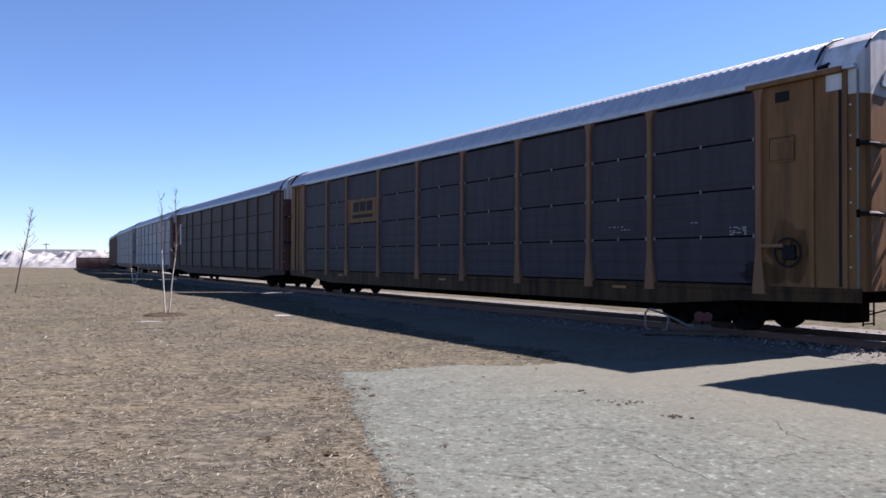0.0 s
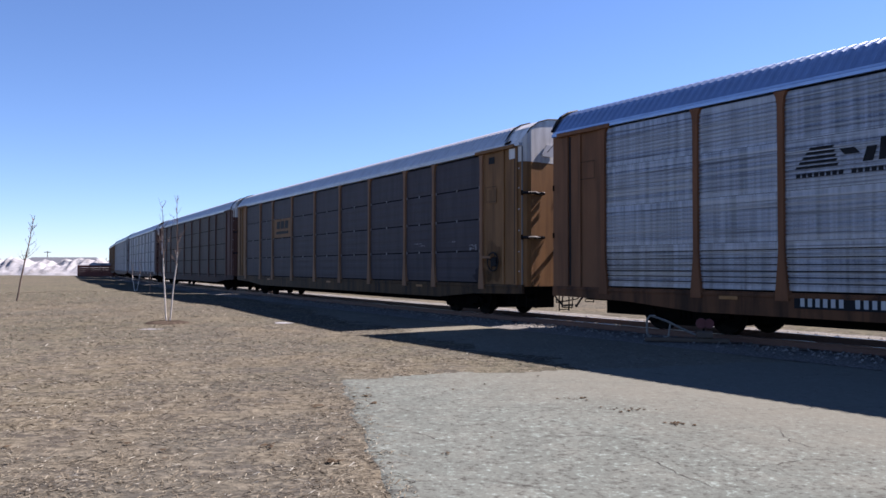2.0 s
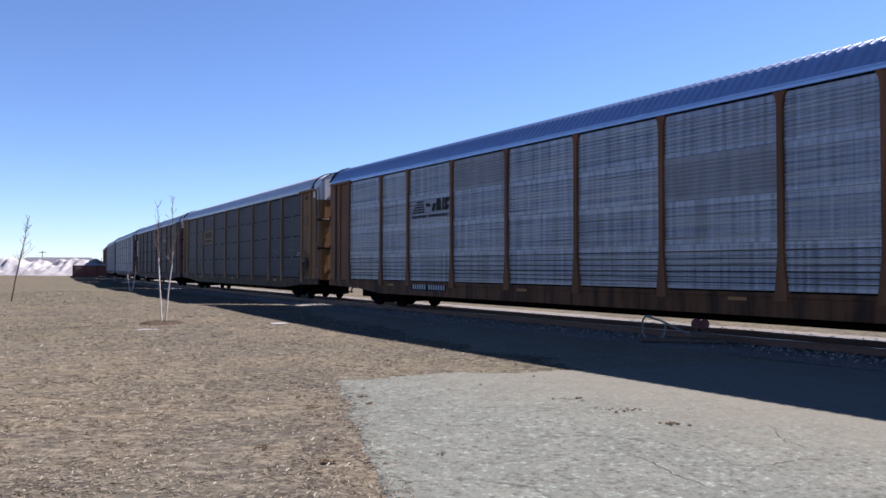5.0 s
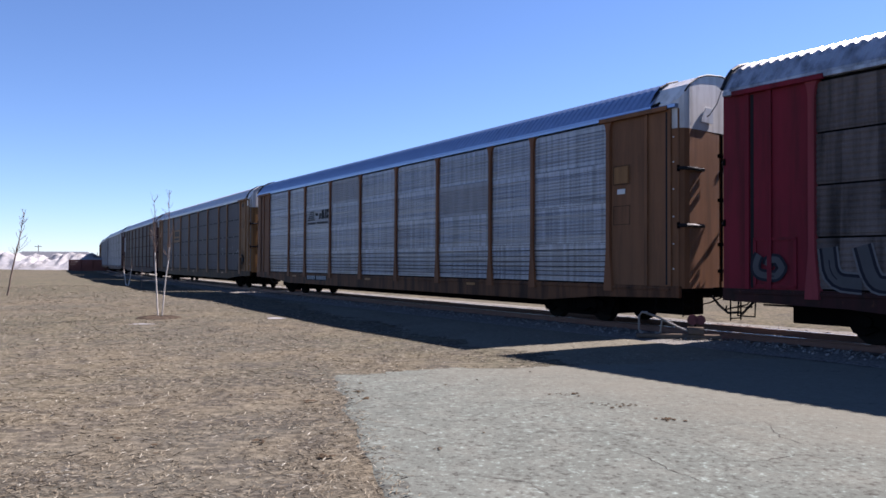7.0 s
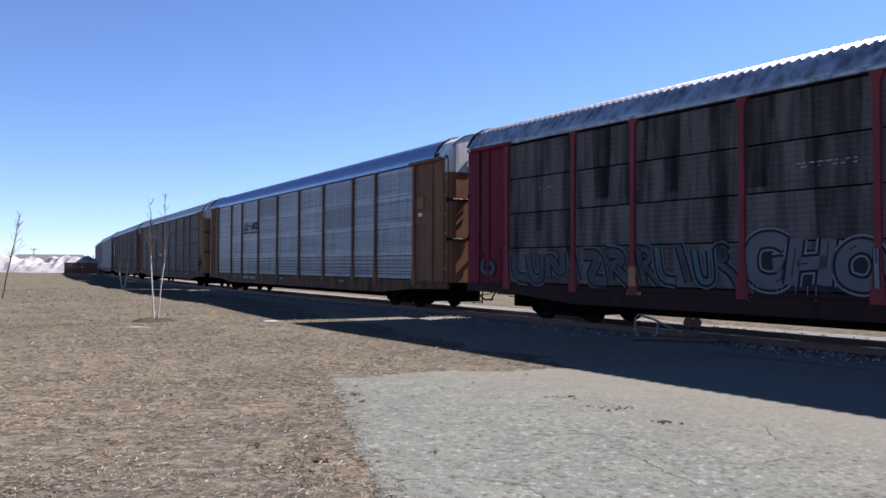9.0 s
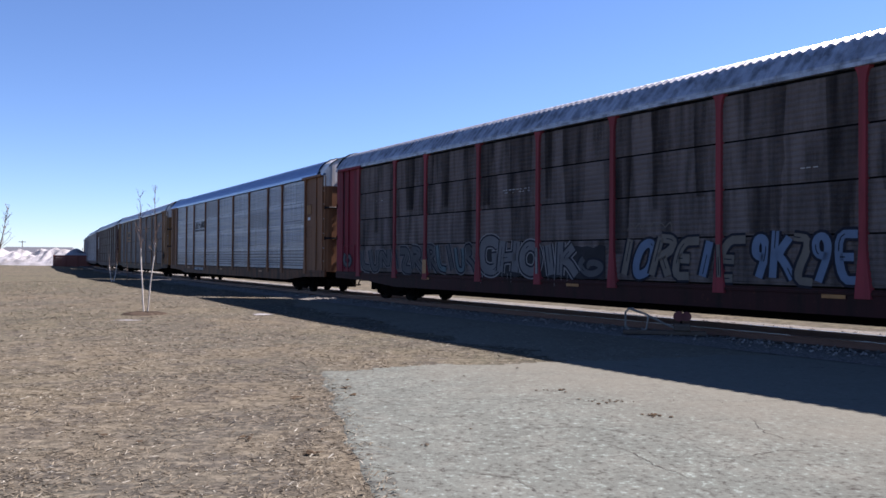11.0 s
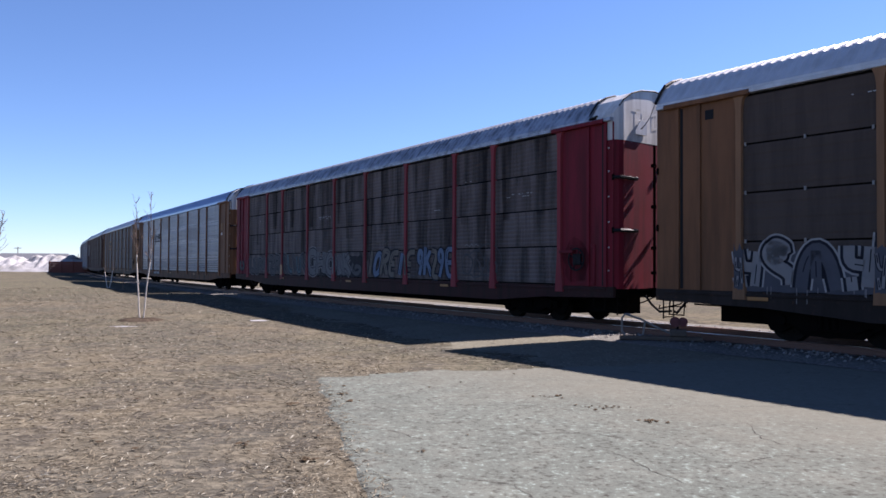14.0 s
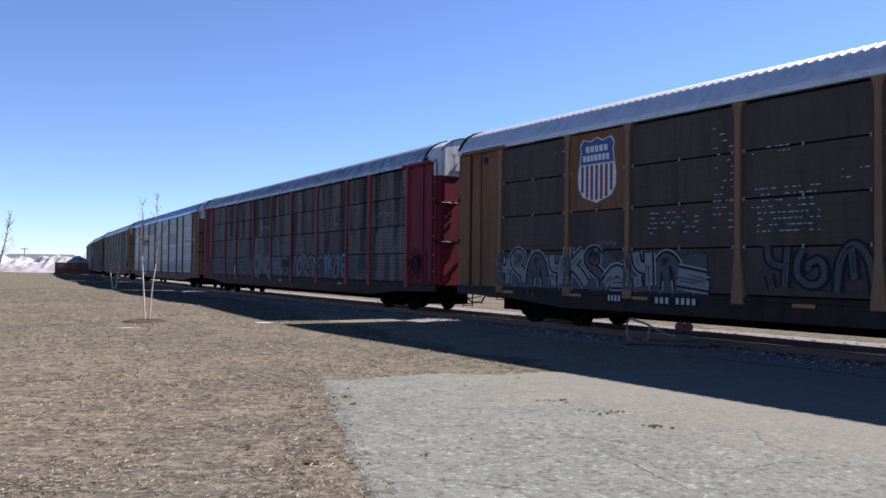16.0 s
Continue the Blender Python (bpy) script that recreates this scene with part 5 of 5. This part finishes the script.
# ---------------------------------------------------------------- saplings
def sapling(base, high, stems, seed, bark, label, twigs=26, lean=0.0, thick=0.02, fine=1.0):
    rng = random.Random(seed)
    root = tagged(new("sapling"), label, "tree", "young trees on the lawn")
    root.location = base
    crown = bmesh.new()
    for k in range(stems):
        bm = bmesh.new()
        a = (k - (stems - 1) / 2) * 0.16
        pts, x, y = [], a * 0.6, rng.uniform(-0.03, 0.03)
        n = 9
        for i in range(n + 1):
            f = i / n
            pts.append((x, y, high * (0.92 + 0.08 * k) * f - 0.03))
            x += a * 0.55 * (1 - f) * (1 if i < 5 else -0.15) + rng.uniform(-0.02, 0.02) + lean / n
            y += rng.uniform(-0.025, 0.025)
        tube(bm, pts[:6], thick, thick * 0.75, 8)
        part("stem", bm, bark, root, "slim pale stem" if bark is M["birch"] else "slim grey stem")
        tube(crown, pts[5:], thick * 0.7, 0.004, 6)
        for j in range(twigs):
            i = rng.randrange(4, n)
            p = Vector(pts[i]) + (Vector(pts[i + 1]) - Vector(pts[i])) * rng.random()
            ang, ln = rng.random() * math.tau, high * rng.uniform(0.08, 0.24) * (1.25 - i / n)
            d = Vector((math.cos(ang), math.sin(ang), rng.uniform(0.7, 2.2))).normalized()
            q = p + d * ln * 0.5
            e = q + (d + Vector((rng.uniform(-0.3, 0.3), rng.uniform(-0.3, 0.3), 0.3))).normalized() * ln * 0.5
            tube(crown, [p, q, e], 0.006 * fine, 0.002 * fine, 4)
            for _ in range(2):
                f = q + (e - q) * rng.random()
                g = f + Vector((rng.uniform(-1, 1), rng.uniform(-1, 1), rng.uniform(0.2, 1))).normalized() * ln * 0.3
                tube(crown, [f, g], 0.003 * fine, 0.0015 * fine, 3)
    part("crown", crown, M["twig"], root, "bare thin twigs")
    return root


def at(x, y):
    return (x, y, rise(x, y))


sapling(at(-7.40, 20.7), 3.45, 2, 5, M["birch"], "young bare birch with two white stems in a mulch ring", 22, fine=1.2)
sapling(at(-19.2, 34.6), 4.0, 1, 6, M["twig"], "slim bare young tree on the lawn", 34, lean=0.7, thick=0.04, fine=2.2)
sapling(at(-33.0, 55.0), 4.6, 1, 8, M["twig"], "slim bare young tree on the lawn", 34, lean=-0.3, thick=0.045, fine=3.0)
sapling(at(-19.6, 49.0), 2.0, 2, 9, M["birch"], "short bare young birch near the track", 8, thick=0.035)
sapling(at(-16.6, 43.5), 1.3, 1, 10, M["twig"], "short bare young tree near the track", 8, thick=0.025)


def mulch_ring(x, y, r, seed):
    rng = random.Random(seed)
    bm = bmesh.new()
    last = None
    for k, (f, h) in enumerate(((1.0, -0.02), (0.8, 0.03), (0.5, 0.055), (0.12, 0.06))):
        ring = []
        for i in range(40):
            a = i * math.tau / 40
            q = f * r * (1 + 0.16 * noise.noise((math.cos(a) * 1.5, math.sin(a) * 1.5, seed + k)))
            px, py = x + 1.25 * q * math.cos(a), y + q * math.sin(a)
            ring.append(bm.verts.new((px, py, rise(px, py) + h + 0.012 * rng.uniform(-1, 1))))
        if last:
            for i in range(40):
                bm.faces.new((last[i], last[(i + 1) % 40], ring[(i + 1) % 40], ring[i]))
        last = ring
    bm.faces.new(last)
    ob = new("mulch_ring", mesh_of("mulch_ring", bm, M["mulch"]))
    tagged(ob, "low ring of brown bark mulch round the birch", "mulch", kind="stuff")


mulch_ring(-7.4, 20.6, 0.52, 3)


def flat_patch(name, x, y, rx, ry, material, label, category, seed, lift=0.02):
    bm = bmesh.new()
    ring = []
    for i in range(36):
        a = i * math.tau / 36
        q = 1 + 0.35 * noise.noise((math.cos(a) * 1.8, math.sin(a) * 1.8, seed))
        px, py = x + rx * q * math.cos(a), y + ry * q * math.sin(a)
        ring.append(bm.verts.new((px, py, rise(px, py) + lift * 0.3)))
    c = bm.verts.new((x, y, rise(x, y) + lift))
    for i in range(36):
        bm.faces.new((ring[i], ring[(i + 1) % 36], c))
    ob = new(name, mesh_of(name, bm, material))
    tagged(ob, label, category)


flat_patch("snow_patch", -4.35, 20.9, 0.24, 0.18, M["snow"], "last small patch of snow on the lawn", "snow", 2.0, 0.03)
flat_patch("snow_patch", -7.2, 18.9, 0.34, 0.07, M["snow"], "thin melting snow strip beside the mulch", "snow", 5.0, 0.02)


# ---------------------------------------------------------------- snow bank, far buildings, poles
def snow_bank():
    nx, ny = 260, 16
    verts, faces = [], []
    for j in range(ny):
        for i in range(nx):
            f, g = i / (nx - 1), j / (ny - 1)
            x = -140 + 73.5 * f
            y = 146 + 16 * g + 3 * noise.noise((x * 0.06, 0, 1))
            prof = math.sin(min(1.0, g * 1.9) * math.pi / 2) if g < 0.55 else math.cos((g - 0.55) / 0.45 * math.pi / 2)
            h = 2.9 + 0.7 * noise.noise((x * 0.12, g * 2, 5)) + 1.3 * noise.noise((x * 0.42, g * 4, 2))
            h *= min(1.0, (1 - f) * 60)
            z = GROUND - 0.1 + max(0.0, h * prof + 0.9 * noise.noise((x * 0.9, g * 9, 3)) * prof)
            verts.append((x, y, z))
    for j in range(ny - 1):
        for i in range(nx - 1):
            a = j * nx + i
            faces.append((a, a + 1, a + nx + 1, a + nx))
    me = bpy.data.meshes.new("snow_bank")
    me.from_pydata(verts, [], faces)
    me.materials.append(M["snow"])
    tagged(new("snow_bank", me), "long dirty ploughed snow bank at the lawn's edge", "snow bank")


snow_bank()


def house(x, y, wide, deep, wall, roof_h, wall_mat, roof_mat, label, turn=0.0, windows=4):
    root = tagged(new("house"), label, "building", "far buildings")
    root.location, root.rotation_euler = (x, y, GROUND), (0, 0, turn)
    bm = bmesh.new()
    box(bm, -wide / 2, wide / 2, -deep / 2, deep / 2, -0.2, wall)
    part("wall", bm, wall_mat, root)
    bm = bmesh.new()
    o = 0.5
    a = [bm.verts.new(p) for p in ((-wide / 2 - o, -deep / 2 - o, wall), (wide / 2 + o, -deep / 2 - o, wall), (wide / 2 + o, deep / 2 + o, wall), (-wide / 2 - o, deep / 2 + o, wall), (-wide / 2 - o + roof_h * 0.6, 0, wall + roof_h), (wide / 2 + o - roof_h * 0.6, 0, wall + roof_h))]
    for f in ((0, 1, 5, 4), (2, 3, 4, 5), (1, 2, 5), (3, 0, 4), (3, 2, 1, 0)):
        bm.faces.new([a[i] for i in f])
    part("roof", fix(bm), roof_mat, root)
    for k in range(windows):
        cx = -wide / 2 + wide * (k + 0.5) / windows
        bm = bmesh.new()
        box(bm, cx - 0.7, cx + 0.7, -deep / 2 - 0.04, -deep / 2 + 0.02, wall * 0.35, wall * 0.80)
        w = part("window", bm, M["far_wall"], root)
        bm = bmesh.new()
        box(bm, cx - 0.6, cx + 0.6, -deep / 2 - 0.06, -deep / 2 - 0.03, wall * 0.39, wall * 0.76)
        part("pane", bm, M["far_glass"], w)
    return root


house(-148, 300, 26, 12, 3.0, 2.4, M["far_wall"], M["far_roof"], "low grey-roofed building far beyond the snow", 0.1, 6)
house(-183, 300, 20, 12, 3.0, 2.6, M["far_wall"], M["far_roof"], "low grey-roofed building far beyond the snow", -0.1, 5)
house(-208, 330, 16, 12, 3.6, 3.0, M["brickred"], M["far_roof"], "red house with grey roof far beyond the snow", 0.0, 3)
house(-128, 330, 30, 12, 3.2, 2.0, M["far_wall"], M["far_roof"], "long low building beyond the train", 0.0, 6)


def snow_bin():
    """Low rust-red plank bin at the end of the snow bank."""
    root = tagged(new("snow_bin"), "low rust-red plank bin heaped with old snow", "bin")
    root.location, root.rotation_euler = (-57.2, 139.0, GROUND), (0, 0, 0.03)
    bm = bmesh.new()
    for a, b, c, d in ((-8.2, 8.2, -1.5, -1.4), (-8.2, 8.2, 1.4, 1.5), (-8.2, -8.1, -1.4, 1.4), (8.1, 8.2, -1.4, 1.4)):
        for k in range(5):
            box(bm, a, b, c, d, -0.1 + 0.40 * k, 0.28 + 0.40 * k, 0.015)
    part("plank_wall", bm, M["brickred"], root)
    for i in range(9):
        x = -8.0 + i * 2.0
        bm = bmesh.new()
        box(bm, x - 0.08, x + 0.08, -1.62, -1.5, -0.1, 1.95, 0.01)
        part("post", bm, M["brickred"], root)
    bm = bmesh.new()
    verts = []
    for j in range(5):
        verts.append([bm.verts.new((-8.05 + 16.1 * i / 30, -1.38 + 2.76 * j / 4, 1.75 + 0.55 * math.sin(j / 4 * math.pi) + 0.3 * noise.noise((i * 0.4, j, 2)))) for i in range(31)])
    for j in range(4):
        for i in range(30):
            bm.faces.new((verts[j][i], verts[j][i + 1], verts[j + 1][i + 1], verts[j + 1][i]))
    part("snow_load", bm, M["snow"], root, "old snow heaped in the bin")


snow_bin()


def pole(x, y, high, arm, label):
    root = tagged(new("utility_pole"), label, "pole", "far poles")
    root.location = (x, y, GROUND)
    bm = bmesh.new()
    tube(bm, [(0, 0, -0.2), (0, 0, high)], 0.22, 0.14, 8)
    part("shaft", bm, M["wood"], root)
    for k in range(arm):
        bm = bmesh.new()
        box(bm, -1.5, 1.5, -0.1, 0.1, high - 0.7 - 0.9 * k, high - 0.45 - 0.9 * k)
        part("crossarm", bm, M["wood"], root)


for x, y, h, a in ((-170, 330, 8.5, 1), (-196, 330, 7.5, 1), (-142, 330, 9.0, 2), (-158, 360, 6.0, 0), (-182, 340, 6.0, 1), (-215, 340, 9.0, 1), (-126, 320, 6.5, 1)):
    pole(x, y, h, a, "weathered wooden utility pole in the far distance")


# ---------------------------------------------------------------- litter on the ground
def litter(x, y, spread_x, spread_y, count, seed, label, mat, size=0.03):
    rng = random.Random(seed)
    vs, fs = [], []
    for _ in range(count):
        px, py = x + rng.gauss(0, spread_x), y + rng.gauss(0, spread_y)
        z = rise(px, py) + 0.014
        r, a = size * rng.uniform(0.5, 1.6), rng.random() * math.tau
        b = len(vs)
        for k in range(5):
            q = r * (1 if k else 1.7) * rng.uniform(0.6, 1.1)
            vs.append((px + q * math.cos(a + k * 1.257), py + q * math.sin(a + k * 1.257), z + rng.uniform(0, 0.35) * r))
        vs.append((px, py, z + 0.006 + 0.2 * r))
        fs += [(b + k, b + (k + 1) % 5, b + 5) for k in range(5)]
    me = bpy.data.meshes.new("leaf_litter")
    me.from_pydata(vs, [], fs)
    me.materials.append(mat)
    tagged(new("leaf_litter", me), label, "leaves", kind="stuff")


litter(1.55, 9.05, 0.09, 0.05, 14, 1, "small heap of dead brown leaves", M["leaf"], 0.018)
litter(1.95, 8.35, 0.14, 0.05, 14, 2, "strewn dead brown leaves on asphalt", M["leaf"], 0.018)
litter(2.28, 7.60, 0.09, 0.05, 14, 3, "small heap of dead brown leaves", M["leaf"], 0.018)
litter(-0.80, 8.75, 0.02, 0.02, 4, 4, "dark clod of dirt and leaves", M["leaf"], 0.03)
litter(-0.95, 9.25, 0.10, 0.03, 9, 5, "thin scatter of dead leaves", M["leaf"], 0.02)
litter(0.02, 6.35, 0.02, 0.02, 3, 6, "dark clod of dirt and leaves", M["leaf"], 0.018)
litter(-1.45, 8.6, 0.05, 0.04, 7, 7, "dead curled leaves in the grass", M["leaf"], 0.035)
litter(-1.50, 6.6, 0.05, 0.05, 7, 8, "dead curled leaves in the grass", M["leaf"], 0.03)
litter(-0.85, 6.1, 0.06, 0.05, 7, 9, "dead curled leaves in the grass", M["leaf"], 0.03)
litter(-4.0, 9.0, 3.0, 2.5, 60, 10, "scattered dead leaves across the lawn", M["leaf"], 0.022)
litter(-0.85, 7.0, 0.14, 1.8, 40, 12, "leaf crumbs along the asphalt's edge", M["leaf"], 0.010)
litter(3.5, 8.5, 2.6, 2.0, 60, 13, "small dark stones and crumbs on asphalt", M["leaf"], 0.005)


def crack(points, seed, wide=0.012):
    """A tarry crack wandering across the asphalt."""
    rng = random.Random(seed)
    path = []
    for (ax, ay), (bx, by) in zip(points, points[1:]):
        n = max(3, int(math.hypot(bx - ax, by - ay) / 0.07))
        path += [(ax + (bx - ax) * k / n + rng.uniform(-0.02, 0.02), ay + (by - ay) * k / n + rng.uniform(-0.02, 0.02)) for k in range(n)]
    path.append(points[-1])
    vs, fs = [], []
    for i, (x, y) in enumerate(path):
        px, py = path[max(0, i - 1)]
        qx, qy = path[min(len(path) - 1, i + 1)]
        d = math.hypot(qx - px, qy - py) or 1.0
        w = wide * rng.uniform(0.3, 1.1) * math.sin(math.pi * (0.06 + 0.88 * i / max(1, len(path) - 1)))
        ox, oy = -(qy - py) / d * w, (qx - px) / d * w
        z = rise(x, y) + 0.0135
        vs += [(x + ox, y + oy, z), (x - ox, y - oy, z)]
        if i:
            b = 2 * i
            fs.append((b - 2, b - 1, b + 1, b))
    me = bpy.data.meshes.new("asphalt_crack")
    me.from_pydata(vs, [], fs)
    me.materials.append(M["tar"])
    tagged(new("asphalt_crack", me), "thin dark crack across the old asphalt", "crack", kind="structure")


for i, pts in enumerate((
        [(0.70, 6.95), (1.25, 7.05), (1.95, 6.90)],
        [(1.50, 6.45), (1.68, 6.05), (1.72, 5.75), (1.90, 5.35)],
        [(-0.78, 8.30), (-0.35, 8.15), (-0.10, 8.25)],
        [(-0.70, 7.40), (-0.25, 7.15), (0.05, 6.75)],
        [(2.05, 6.10), (2.45, 5.95), (2.90, 6.20), (3.60, 6.05)],
        [(2.60, 8.60), (3.40, 8.35), (4.60, 8.55), (5.60, 8.20)],
        [(3.20, 7.50), (3.05, 6.80), (3.30, 6.20)],
        [(0.20, 5.60), (0.65, 5.40), (0.80, 4.95)])):
    crack(pts, 90 + i, 0.0065 if i < 4 else 0.005)


# ---------------------------------------------------------------- what moves
def motions():
    stops = [0.5 * i for i in range(33)]
    for car, order, shift in CARS:
        walk(car, [(t, car_pose(run(t) + 28.5 * order + shift)) for t in stops])
    spins = [0.1 * i for i in range(161)]
    for wheel, dx in SPINNERS:
        walk(wheel, [(t, Matrix.Translation((dx, 0, 0.42)) @ Matrix.Rotation((run(t) - run(0)) / 0.42, 4, "Y")) for t in spins])


motions()
